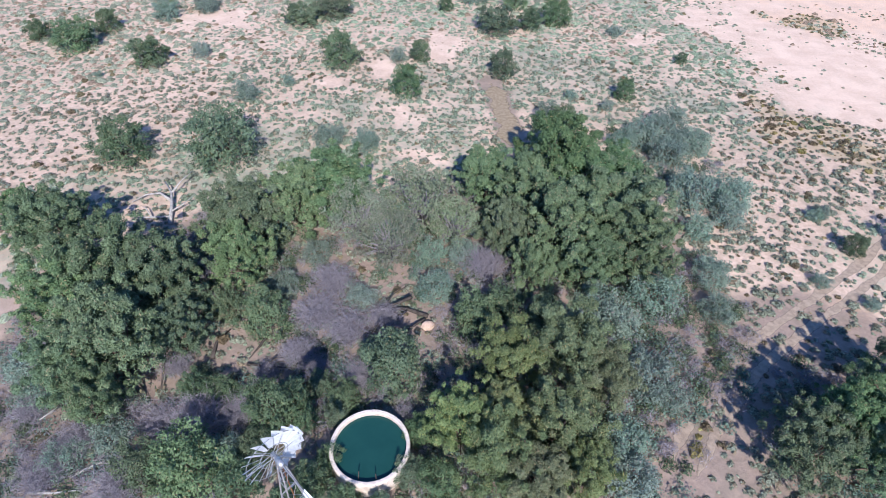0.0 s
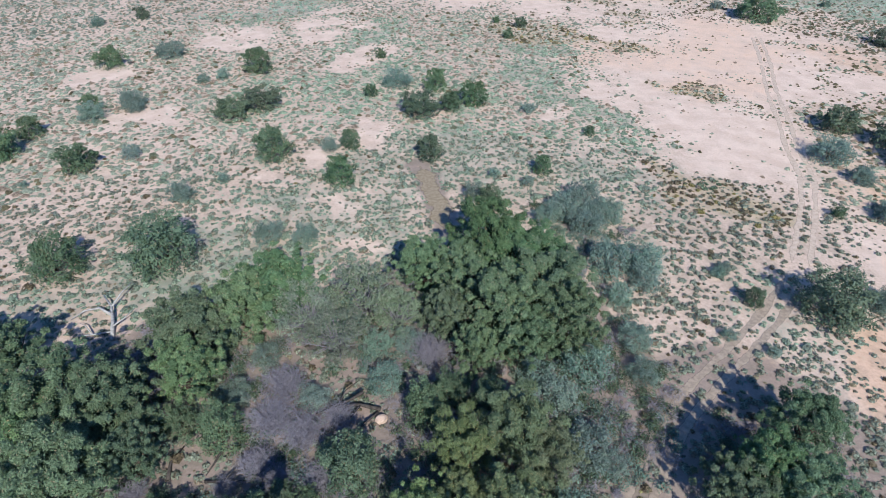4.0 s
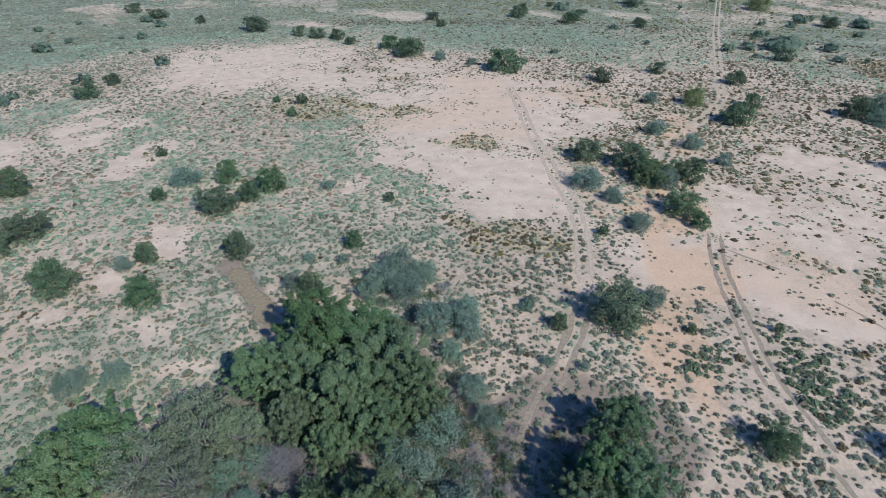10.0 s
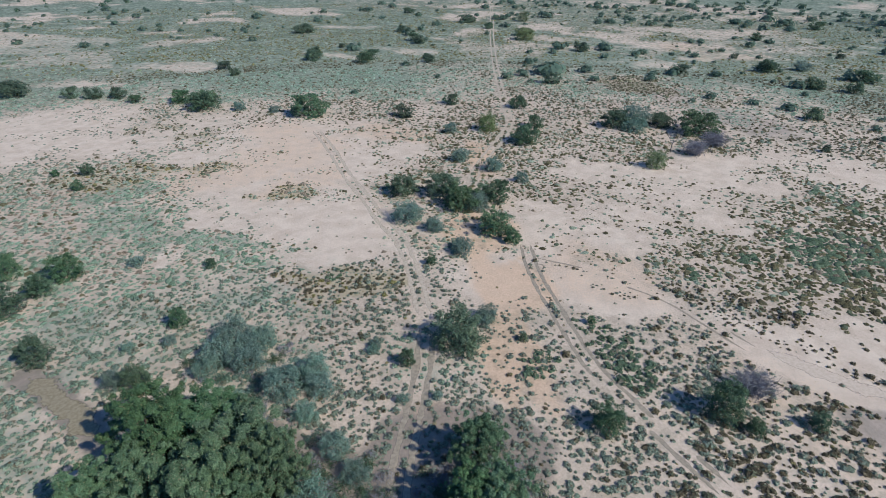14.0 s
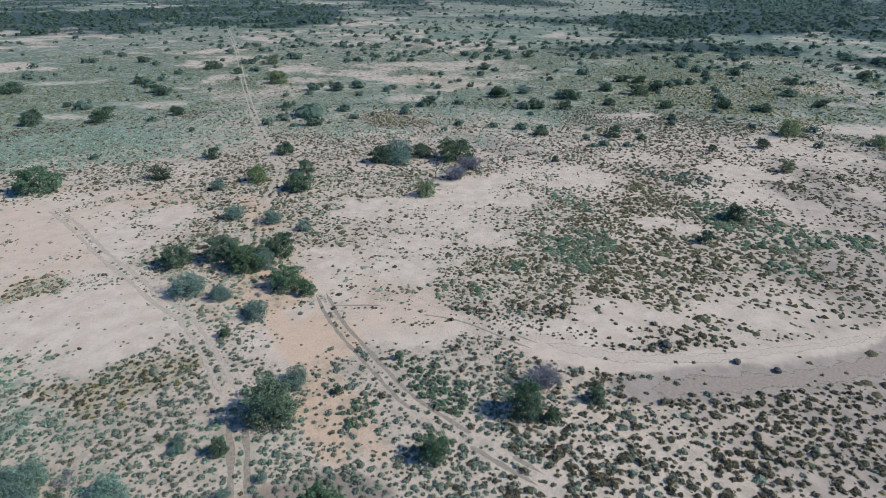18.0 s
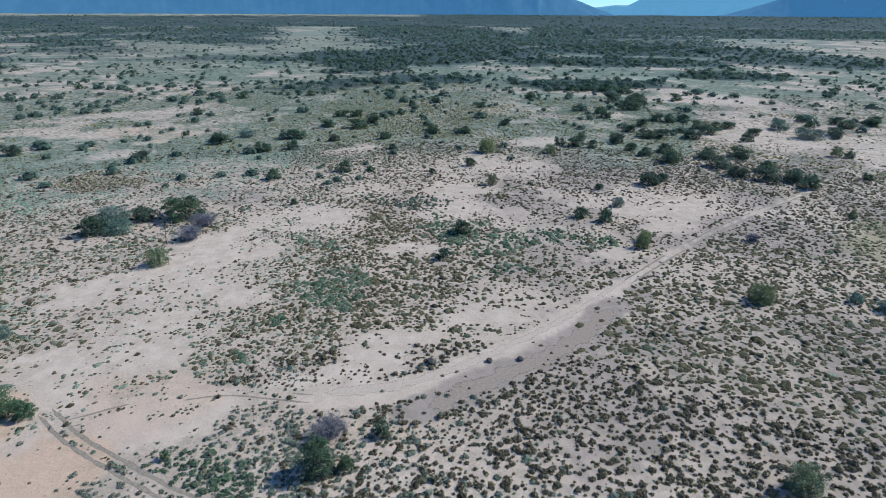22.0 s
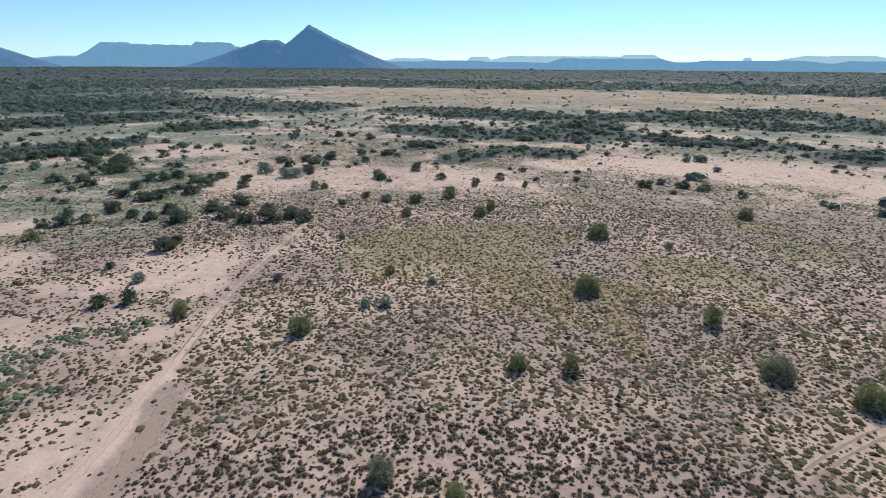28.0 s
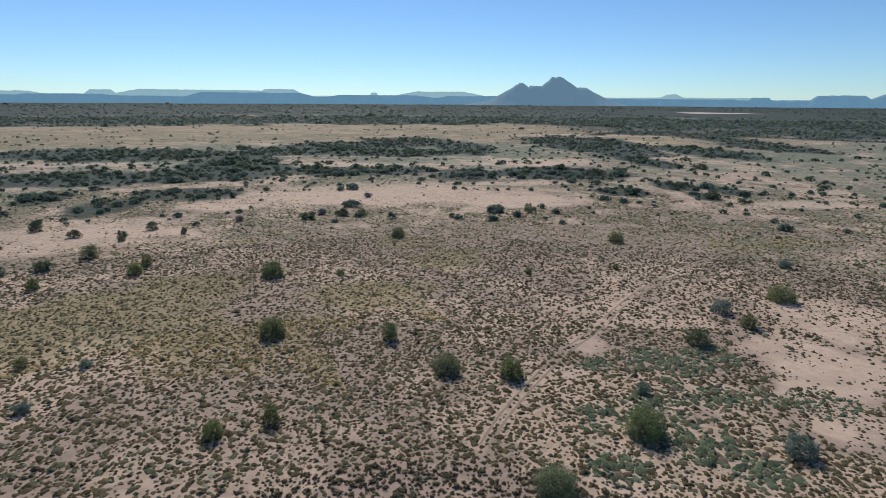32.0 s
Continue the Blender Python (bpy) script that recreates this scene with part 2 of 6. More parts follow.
def wheel_rut_material(name, a, b):
    m = Nodes(name)
    where = place_of(m)
    fine, mid = m.noise(2.5, 5, where, 0.7), m.noise(0.8, 3, where)
    m.colour(m.mix(m.ramp(fine, 0.35, 0.65), a, b))
    m.bump(fine, 0.5, 0.06)
    # the worn soil thins out towards the edges
    worn = m.add("Attribute")
    worn.attribute_name = "worn"
    ragged = m.math("ADD", worn.outputs["Fac"], m.math("MULTIPLY", m.math("ADD", m.math("SUBTRACT", fine, 0.5), m.math("SUBTRACT", mid, 0.5)), 0.6))
    both = m.add("MixShader", Fac=m.ramp(ragged, 0.33, 0.48))
    m.put(both.inputs[1], m.add("BsdfTransparent").outputs[0])
    m.put(both.inputs[2], m.bsdf.outputs[0])
    m.put(m.out.inputs[0], both.outputs[0])
    return m.mat


def hill_material(name, rock, haze_glow, share):
    """The skyline's backdrop of hills; distance haze is put in as blue emission."""
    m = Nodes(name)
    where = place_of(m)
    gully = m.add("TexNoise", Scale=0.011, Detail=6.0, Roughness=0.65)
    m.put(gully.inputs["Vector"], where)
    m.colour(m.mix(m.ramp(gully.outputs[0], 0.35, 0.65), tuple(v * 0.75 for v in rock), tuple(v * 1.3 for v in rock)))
    m.put(m.bsdf.inputs["Emission Color"], (*haze_glow, 1))
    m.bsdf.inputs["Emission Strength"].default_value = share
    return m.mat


GROUND = ground_material()
RUT = wheel_rut_material("trodden_sand", (0.42, 0.325, 0.25), (0.54, 0.425, 0.335))
RUT_DARK = wheel_rut_material("trodden_brown_soil", (0.26, 0.205, 0.158), (0.37, 0.295, 0.23))
ROAD = wheel_rut_material("washed_pale_sand", (0.50, 0.375, 0.297), (0.60, 0.463, 0.37))
SHOULDER = wheel_rut_material("brown_silt", (0.30, 0.228, 0.18), (0.39, 0.30, 0.24))
WASH = wheel_rut_material("washed_brown_silt", (0.23, 0.18, 0.12), (0.31, 0.25, 0.175))
LEAF_TREE = leaf_material("tree_leaves", (0.04, 0.075, 0.041), (0.19, 0.27, 0.145), (0.24, 0.22, 0.13), 0.14, 0.05, 0.4)
LEAF_OLIVE = leaf_material("olive_tree_leaves", (0.072, 0.102, 0.046), (0.255, 0.315, 0.16), (0.30, 0.27, 0.13), 0.25, 0.06, 0.45)
LEAF_THIN = leaf_material("thin_grey_green_leaves", (0.12, 0.16, 0.10), (0.29, 0.35, 0.235), (0.30, 0.28, 0.22), 0.3, 0.12, 0.5)
LEAF_BUSH = leaf_material("bush_leaves", (0.045, 0.083, 0.05), (0.185, 0.26, 0.15), (0.2, 0.19, 0.11), 0.3, 0.06, 0.6)
LEAF_ROUND = leaf_material("fine_bush_leaves", (0.10, 0.13, 0.055), (0.31, 0.36, 0.17), (0.27, 0.25, 0.14), 0.35, 0.08, 0.5)
LEAF_THICKET = leaf_material("thicket_leaves", (0.06, 0.095, 0.065), (0.18, 0.235, 0.15), (0.19, 0.18, 0.11), 0.35, 0.08, 0.5)
LEAF_GREY = leaf_material("grey_leaves", (0.11, 0.165, 0.13), (0.255, 0.345, 0.28), (0.24, 0.23, 0.20), 0.25, 0.08, 0.5)
LEAF_PALE = leaf_material("pale_leaves", (0.11, 0.145, 0.065), (0.26, 0.305, 0.155), (0.28, 0.25, 0.14), 0.3, 0.08, 0.5)
# haze put into leaf colour: paler for far bushes, bluer for distant ones
LEAF_FAR = leaf_material("hazed_far_leaves", (0.10, 0.15, 0.115), (0.22, 0.285, 0.21), (0.25, 0.24, 0.18), 0.5)
LEAF_DISTANT = leaf_material("hazed_distant_leaves", (0.045, 0.078, 0.084), (0.092, 0.135, 0.138), (0.12, 0.14, 0.12), 0.35)
SCRUB_GREY = leaf_material("grey_green_scrub", (0.175, 0.20, 0.145), (0.325, 0.365, 0.27), (0.27, 0.215, 0.15), 0.3, 0.22, 0.0, 8.0)
SCRUB_DARK = leaf_material("dark_grey_scrub", (0.075, 0.105, 0.07), (0.17, 0.215, 0.145), (0.2, 0.17, 0.13), 0.3, 0.12, 0.0, 8.0)
SCRUB_GREEN = leaf_material("green_scrub", (0.17, 0.225, 0.16), (0.325, 0.395, 0.295), (0.24, 0.21, 0.15), 0.3, 0.06, 0.0, 8.0)
SCRUB_YELLOW = leaf_material("yellow_olive_scrub", (0.22, 0.19, 0.09), (0.40, 0.345, 0.18), (0.18, 0.18, 0.09), 0.3, 0.2, 0.0, 8.0)
SCRUB_OLIVE = leaf_material("olive_scrub", (0.108, 0.09, 0.05), (0.255, 0.215, 0.12), (0.18, 0.195, 0.12), 0.35, 0.2, 0.0, 8.0)
TWIG_GREY = rough_material("dead_grey_twigs", (0.15, 0.138, 0.155), (0.295, 0.275, 0.31), 6)
BARK = rough_material("dark_bark", (0.07, 0.05, 0.04), (0.17, 0.13, 0.10), 5, 0.8)
DEADWOOD = rough_material("bleached_wood", (0.24, 0.23, 0.22), (0.46, 0.44, 0.42), 4, 0.6)
DARKWOOD = rough_material("charred_dark_wood", (0.03, 0.026, 0.024), (0.10, 0.085, 0.075), 4, 0.8)
ROCK = rough_material("dark_rock", (0.05, 0.045, 0.04), (0.15, 0.13, 0.115), 5, 0.9)
CONCRETE = rough_material("weathered_cement", (0.42, 0.34, 0.28), (0.68, 0.60, 0.53), 3, 0.5)
SAND_LUMP = rough_material("pale_sandy_lump", (0.44, 0.32, 0.25), (0.58, 0.44, 0.35), 4, 0.6)
RIM = rough_material("limewashed_rim", (0.50, 0.43, 0.38), (0.68, 0.61, 0.56), 6, 0.4)
STEEL = rough_material("galvanised_steel", (0.30, 0.31, 0.33), (0.52, 0.53, 0.55), 8, 0.2, 0.45, 0.7)
BLADE = rough_material("bleached_blade_sheet", (0.68, 0.70, 0.73), (0.85, 0.86, 0.88), 5, 0.1, 0.35, 0.2)
RUST = rough_material("rusty_iron", (0.17, 0.06, 0.025), (0.36, 0.15, 0.07), 9, 0.5, 0.8)
# the second colour of each hill is haze, given off as a glow
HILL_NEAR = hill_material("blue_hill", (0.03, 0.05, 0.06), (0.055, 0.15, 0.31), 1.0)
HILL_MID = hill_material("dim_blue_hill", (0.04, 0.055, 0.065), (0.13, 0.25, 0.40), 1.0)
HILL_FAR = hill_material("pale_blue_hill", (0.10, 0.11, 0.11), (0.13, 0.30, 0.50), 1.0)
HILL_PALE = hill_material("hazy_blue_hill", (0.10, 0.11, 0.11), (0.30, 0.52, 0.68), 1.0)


def water_material():
    m = Nodes("green_water")
    where = m.add("TexCoord").outputs["Object"]
    m.colour(m.mix(m.noise(0.8, 3, where), (0.006, 0.040, 0.038), (0.014, 0.065, 0.058)))
    m.bsdf.inputs["Roughness"].default_value = 0.06
    m.bsdf.inputs["Specular IOR Level"].default_value = 0.4
    m.bump(m.noise(5, 2, where), 0.04, 0.02)
    return m.mat


WATER = water_material()
# ---- the plan of the ground and of what grows on it ----
# patches of soil and grass: middle, half length, half breadth, turn, strength
SAND_A = [
    (65, 100, 26.7, 21.7, -13, 0.90), (51, 69, 10.6, 11.7, -13, 0.95), (52, 36, 5.8, 6.9, -14, 0.85), (-25, 115, 7.5, 8.5, -13, 0.70),
    (26, 150, 19.0, 14.4, -13, 0.70), (56, 127, 20.3, 14.7, -13, 0.60), (51, 78, 12.0, 12.0, 2, 0.90), (46, 59, 5.3, 7.7, 1, 0.80),
    (65, 91, 17.6, 16.8, -43, 0.95), (47, 63, 11.2, 8.8, -44, 0.92), (32, 153, 22.9, 22.9, -43, 0.85), (76, 32, 14.1, 10.7, -44, 0.50),
    (60, 19, 4.9, 3.8, -44, 0.75), (75, 47, 2.4, 11.5, -44, 0.50), (112, 21, 13.4, 8.8, -44, 0.60),
]

SAND_B = [
    (59, 23, 7.2, 5.3, -80, 0.85), (98, 31, 13.5, 10.1, -79, 0.55), (64, 2, 12.4, 3.0, -80, 0.85), (130, 11, 11.8, 8.7, -79, 0.70),
    (168, -48, 19.7, 16.2, -79, 0.50), (128, -30, 8.5, 10.1, -79, 0.70), (48, 61, 6.1, 6.3, -80, 0.95), (148, -7, 9.9, 7.9, -79, 0.50),
    (82, 31, 10.5, 5.0, -108, 0.50), (124, 5, 12.6, 7.2, -108, 0.70), (122, -36, 13.8, 8.1, -108, 0.60), (109, -78, 8.4, 8.4, -108, 0.70),
    (191, -171, 31.7, 32.4, -107, 0.70), (157, -204, 29.2, 29.8, -107, 0.70), (109, -79, 8.0, 11.6, -149, 0.60),
]

SAND_C = [
    (129, -212, 46.2, 26.0, -148, 0.70), (120, -102, 12.7, 10.6, -149, 0.50), (12, -321, 74.5, 37.4, -148, 0.75), (7, -317, 90.6, 36.0, 178, 0.80),
    (143, -221, 19.5, 33.7, 177, 0.60), (-84, -96, 11.6, 13.5, 176, 0.70), (-73, -76, 6.7, 7.2, 176, 0.70), (-105, -122, 14.4, 11.5, 177, 0.60),
    (-40, -109, 3.7, 4.6, 176, 0.70), (15, 16, 1.2, 2.5, 1, 0.80), (108, -60, 23.6, 21.6, -149, 0.40), (122, -81, 18.4, 17.6, -149, 0.60),
    (75, -29, 11.4, 10.9, -150, 0.45), (35, -306, 55.9, 26.4, 178, 0.95), (108, -224, 28.9, 11.1, 177, 0.95),
]

SAND_D = [
    (40, -468, 74.7, 19.3, 179, 0.95), (13, -676, 60.6, 26.3, -180, 0.95), (242, -472, 79.9, 18.7, 179, 0.95), (89, -280, 20.9, 9.8, 178, 0.95),
    (-57, -291, 36.7, 21.3, 178, 0.95), (-73, -355, 51.9, 10.5, 178, 0.95), (-109, -484, 75.5, 33.4, 179, 0.95), (-325, -740, 19.8, 58.9, -179, 0.95),
    (-264, -889, 93.4, 40.1, -178, 0.95), (-219, -272, 30.5, 12.1, 178, 0.95), (-269, -439, 57.6, 81.4, 179, 0.40), (848, -284, 56.1, 62.3, -96, 0.90),
    (369, -64, 23.9, 8.8, -99, 0.90), (393, -235, 34.4, 16.2, -98, 0.90), (294, -213, 33.3, 25.1, -99, 0.90),
]

SAND_E = [
    (317, -136, 37.1, 7.4, -99, 0.90), (519, -439, 41.7, 24.2, -98, 0.90), (266, -79, 16.7, 6.6, -99, 0.90), (202, -72, 21.8, 8.2, -100, 0.90),
]

SAND = SAND_A + SAND_B + SAND_C + SAND_D + SAND_E

RED_A = [
    (68, 102, 15.4, 11.5, -13, 0.35), (65, 95, 10.8, 14.3, -43, 0.35), (53, 32, 5.5, 6.0, -44, 0.90), (39, 25, 2.1, 5.8, -44, 0.90),
    (62, 45, 5.6, 6.5, -44, 0.90), (89, 65, 3.5, 11.6, -43, 0.90), (27, 22, 1.5, 1.3, -44, 0.90), (19, 26, 1.8, 1.4, 1, 0.80),
    (27, 23, 2.3, 1.3, 1, 0.80), (53, 33, 5.4, 4.9, -80, 0.80), (88, 89, 13.5, 6.7, -79, 0.60), (64, 26, 10.0, 8.9, -109, 0.50),
    (76, -31, 11.7, 11.4, -150, 0.60), (348, -235, 44.5, 38.0, -147, 0.60), (-25, -77, 13.9, 17.5, 176, 0.90),
]

RED_B = [
    (-83, -91, 12.2, 21.9, 176, 0.60), (-276, -442, 96.6, 91.4, 179, 0.50), (238, 60, 31.2, 16.5, -107, 0.50), (42, -58, 59.7, 16.6, -150, 0.70),
    (50, -11, 29.8, 6.4, -109, 0.35), (38, -80, 31.3, 13.4, 176, 0.70), (48, 31, 2.4, 18.5, -39, 0.80), (38, 24, 1.7, 5.0, -39, 0.90),
    (28, 24, 2.8, 3.3, 1, 0.80), (18, 25, 2.0, 2.7, 1, 0.60),
]

RED = RED_A + RED_B

GREY_A = [
    (42, -64, 30.8, 22.5, -129, 0.50), (29, -98, 28.3, 24.6, -149, 0.60), (65, -29, 6.6, 11.3, -129, 0.60), (98, -92, 19.0, 17.3, -129, 0.80),
    (40, -145, 19.1, 31.8, -129, 0.80), (-41, -205, 87.9, 35.9, 177, 0.95), (-123, -211, 58.5, 43.5, 177, 0.90), (37, -132, 21.0, 15.7, 177, 0.70),
    (2, -104, 29.0, 10.3, 176, 0.50), (93, -178, 35.9, 14.5, 177, 0.60), (49, -159, 26.1, 18.2, -149, 0.60), (58, -69, 13.8, 24.0, -108, 0.50),
    (150, 29, 21.2, 9.6, -108, 0.60), (166, 62, 17.8, 8.8, -79, 0.60), (-7, 27, 11.7, 8.0, 1, 1.00),
]

GREY_B = [
    (-24, 26, 9.5, 9.2, 1, 1.00), (4, 22, 10.9, 7.2, 1, 1.00), (-13, 23, 3.4, 3.8, 1, 1.00), (-3, 26, 3.6, 3.4, 1, 1.00),
]

GREY = GREY_A + GREY_B

OLIVE_A = [
    (7, -144, 17.1, 12.9, -149, 0.90), (-14, -177, 13.6, 12.8, -149, 0.90), (60, -130, 15.5, 14.2, -149, 0.80), (-0, -202, 9.4, 11.6, -149, 0.80),
    (23, -110, 3.6, 17.5, -149, 0.60), (-4, -131, 3.8, 8.7, -149, 0.70), (-16, -179, 10.5, 17.4, 177, 0.90), (12, -146, 15.6, 11.8, 177, 0.80),
    (67, -123, 16.7, 16.6, 176, 0.60), (75, -121, 22.0, 18.1, -129, 0.60), (15, 17, 1.2, 2.1, 1, 0.80), (34, 45, 7.2, 10.4, 1, 0.50),
    (45, 55, 7.5, 4.7, -14, 0.70), (37, 59, 8.0, 3.2, -44, 0.60), (80, -129, 20.0, 24.2, 177, 0.90),
]

OLIVE_B = [
    (62, -154, 19.1, 13.4, 177, 0.80), (40, -113, 19.7, 17.0, -149, 0.60), (52, -120, 12.9, 16.4, -129, 0.80), (21, -126, 13.6, 7.2, 177, 0.60),
    (43, 81, 16.8, 4.4, -39, 0.55), (50, 125, 17.2, 5.9, -39, 0.40), (26, 112, 11.1, 9.8, -39, 0.40), (60, 133, 16.8, 6.1, -43, 0.70),
    (38, 58, 6.4, 4.0, -44, 0.70), (38, 87, 9.8, 3.8, -44, 0.70),
]

OLIVE = OLIVE_A + OLIVE_B

GRASS_A = [
    (-18, 44, 13.5, 7.6, 1, 0.90), (-2, 49, 5.8, 6.3, 1, 0.70), (-31, 40, 7.6, 3.7, 1, 0.70), (-33, 32, 3.6, 5.2, 1, 0.80),
    (-6, 49, 12.5, 7.9, -14, 0.70), (-0, 112, 3.3, 15.1, -13, 0.90), (23, 64, 7.8, 9.6, -14, 0.60), (-2, 52, 6.2, 7.8, -44, 0.60),
    (37, 90, 10.0, 15.3, -44, 0.50), (2, 116, 4.8, 11.1, -31, 0.90), (120, 178, 92.4, 31.2, -43, 0.80), (79, 257, 56.9, 61.8, -42, 0.80),
    (168, 64, 41.4, 17.7, -43, 0.50), (696, -19, 263.0, 283.6, -77, 1.00), (539, 489, 68.1, 242.0, -77, 0.70),
]

GRASS_B = [
    (126, 112, 18.0, 17.4, -79, 0.70), (173, 37, 18.1, 21.9, -79, 0.60), (275, 57, 48.2, 35.8, -107, 0.80), (339, -51, 100.3, 70.1, -107, 0.90),
    (226, -61, 47.7, 35.5, -107, 0.80), (206, -107, 28.3, 50.6, -107, 0.80), (876, 93, 223.5, 350.7, -104, 0.90), (287, -192, 50.4, 35.8, -107, 0.60),
    (200, -90, 18.5, 25.1, -149, 0.90), (216, -114, 25.5, 46.9, -148, 0.70), (411, -196, 43.8, 50.7, -147, 0.80), (-754, -966, 164.0, 564.7, -179, 0.80),
    (211, -356, 40.5, 41.3, 178, 0.70), (-171, -370, 51.7, 45.9, 178, 0.70), (-55, -81, 14.9, 12.2, 176, 0.50),
]

GRASS_C = [
    (-34, 65, 17.3, 9.8, 1, 0.35), (-18, 61, 16.6, 10.2, -14, 0.45), (1, 91, 16.6, 21.0, -39, 0.60), (-1, 58, 11.3, 14.4, -39, 0.65),
    (13, 64, 12.1, 9.2, -39, 0.50), (35, 58, 14.5, 14.6, -67, 0.60), (128, 159, 41.5, 37.6, -66, 0.60), (-14, 84, 19.1, 19.0, -21, 0.45),
    (-560, -685, 69.4, 346.0, 180, 0.90), (205, -323, 20.0, 34.8, 178, 0.90), (11, 63, 16.7, 9.6, -44, 0.70), (23, 43, 9.2, 5.6, -44, 0.60),
    (36, 32, 9.1, 7.0, -67, 0.50), (369, -23, 81.6, 87.0, -65, 0.90), (241, -37, 44.5, 78.4, -66, 0.90),
]

GRASS_D = [
    (263, 2, 42.7, 73.3, -65, 0.80),
]

GRASS = GRASS_A + GRASS_B + GRASS_C + GRASS_D

WOODED_A = [
    (276, -560, 125.6, 60.8, 180, 0.90), (113, -602, 56.3, 56.6, 180, 0.90), (59, -664, 70.7, 68.0, -180, 0.90), (-8, -731, 61.4, 82.2, -179, 0.90),
    (5, -574, 58.6, 42.9, 180, 0.90), (221, -386, 56.9, 39.0, 178, 0.90), (150, -401, 60.5, 35.3, 178, 0.90), (122, -440, 36.1, 36.3, 179, 0.90),
    (144, -488, 31.2, 75.3, 179, 0.90), (30, -426, 71.7, 24.0, 179, 0.90), (146, -280, 13.1, 23.1, 178, 0.90), (119, -318, 26.2, 19.8, 178, 0.90),
    (187, -307, 7.1, 19.9, 178, 0.90), (-238, -713, 69.9, 150.8, -180, 0.90), (-73, -650, 31.8, 77.3, -180, 0.90),
]

WOODED_B = [
    (-328, -591, 36.6, 85.4, 180, 0.90), (-471, -826, 32.6, 183.0, -179, 0.90), (-445, -649, 38.9, 82.7, -180, 0.90), (-118, -406, 48.6, 34.9, 178, 0.90),
    (-49, -401, 24.8, 32.7, 178, 0.90), (-219, -491, 15.1, 56.8, 179, 0.90), (-174, -340, 12.4, 19.9, 178, 0.90), (-171, -297, 6.2, 18.7, 178, 0.90),
    (-196, -321, 10.1, 18.6, 178, 0.90), (-131, -318, 13.5, 13.8, 178, 0.90), (580, -43, 40.0, 114.5, -98, 0.85), (1459, -252, 186.9, 682.7, -94, 0.85),
    (756, -176, 80.9, 155.2, -97, 0.85), (369, -174, 56.6, 27.0, -99, 0.85), (418, -72, 44.9, 25.1, -98, 0.85),
]

WOODED_C = [
    (544, -279, 104.5, 58.2, -98, 0.85), (705, -456, 139.7, 103.4, -97, 0.85), (517, -498, 95.1, 80.9, -98, 0.85), (403, -309, 43.8, 31.8, -98, 0.85),
    (642, -58, 111.5, 109.5, -63, 0.80), (405, -25, 64.3, 24.9, -64, 0.70),
]

WOODED = WOODED_A + WOODED_B + WOODED_C

# spots of one soil or growth each: middle, half length, half breadth, turn
BARE_A = [
    (37, 158, 12.8, 11.6, -48), (42, 131, 8.6, 5.0, -48), (81, 93, 11.5, 8.8, -48), (79, 80, 7.2, 6.3, -48),
    (60, 93, 10.2, 6.5, -48), (46, 61, 11.6, 8.5, -49), (37, 80, 7.2, 3.8, -49), (56, 37, 4.0, 7.7, -49),
    (58, 21, 5.0, 3.6, -49), (65, 22, 3.8, 3.3, -49), (97, 45, 6.7, 4.0, -48), (71, 39, 3.6, 12.1, -49),
    (121, 24, 12.8, 4.3, -48), (68, -3, 4.5, 4.3, -49), (242, 83, 46.5, 9.6, -48), (299, 78, 24.3, 9.5, -48),
    (227, 64, 19.1, 5.8, -48), (87, 203, 34.8, 8.1, -48),
]
BARE_B = [
    (55, 199, 18.7, 5.8, -48), (189, 228, 16.6, 7.6, -48), (16, 149, 17.9, 9.4, -29), (39, 128, 9.2, 6.8, -29),
    (36, 156, 9.1, 6.1, -28), (-1, 102, 4.3, 8.3, -29), (-7, 117, 6.8, 8.9, -29), (0, 72, 3.6, 3.4, -29),
    (-8, 65, 2.6, 2.7, -29), (-14, 61, 3.6, 1.5, -29), (-5, 53, 2.2, 2.1, -29), (-2, 46, 3.0, 1.5, -29),
    (28, 75, 2.5, 3.7, -29), (-28, 115, 6.4, 5.4, -13), (-6, 124, 10.7, 6.4, -12), (-44, 98, 4.3, 5.8, -13),
    (0, 70, 2.8, 3.6, -13), (-32, 79, 4.3, 4.9, -13),
]
BARE_C = [
    (88, 17, 6.0, 6.1, -72), (72, 26, 7.6, 5.1, -73), (108, 27, 12.7, 5.4, -72), (126, 7, 11.2, 4.8, -72),
    (147, -33, 14.7, 10.9, -72), (129, -23, 9.5, 4.8, -72), (169, -55, 12.4, 6.2, -72), (56, 21, 3.3, 2.0, -73),
    (65, -3, 4.2, 3.0, -73), (167, 155, 20.3, 6.3, -72), (142, 172, 14.8, 4.7, -72), (428, 183, 26.3, 17.9, -70),
    (286, 104, 23.7, 10.1, -71), (239, 61, 13.4, 13.7, -71), (202, 78, 17.2, 6.4, -72), (352, -61, 28.5, 12.3, -71),
    (275, -90, 14.4, 15.2, -72), (199, -5, 15.4, 6.1, -72),
]
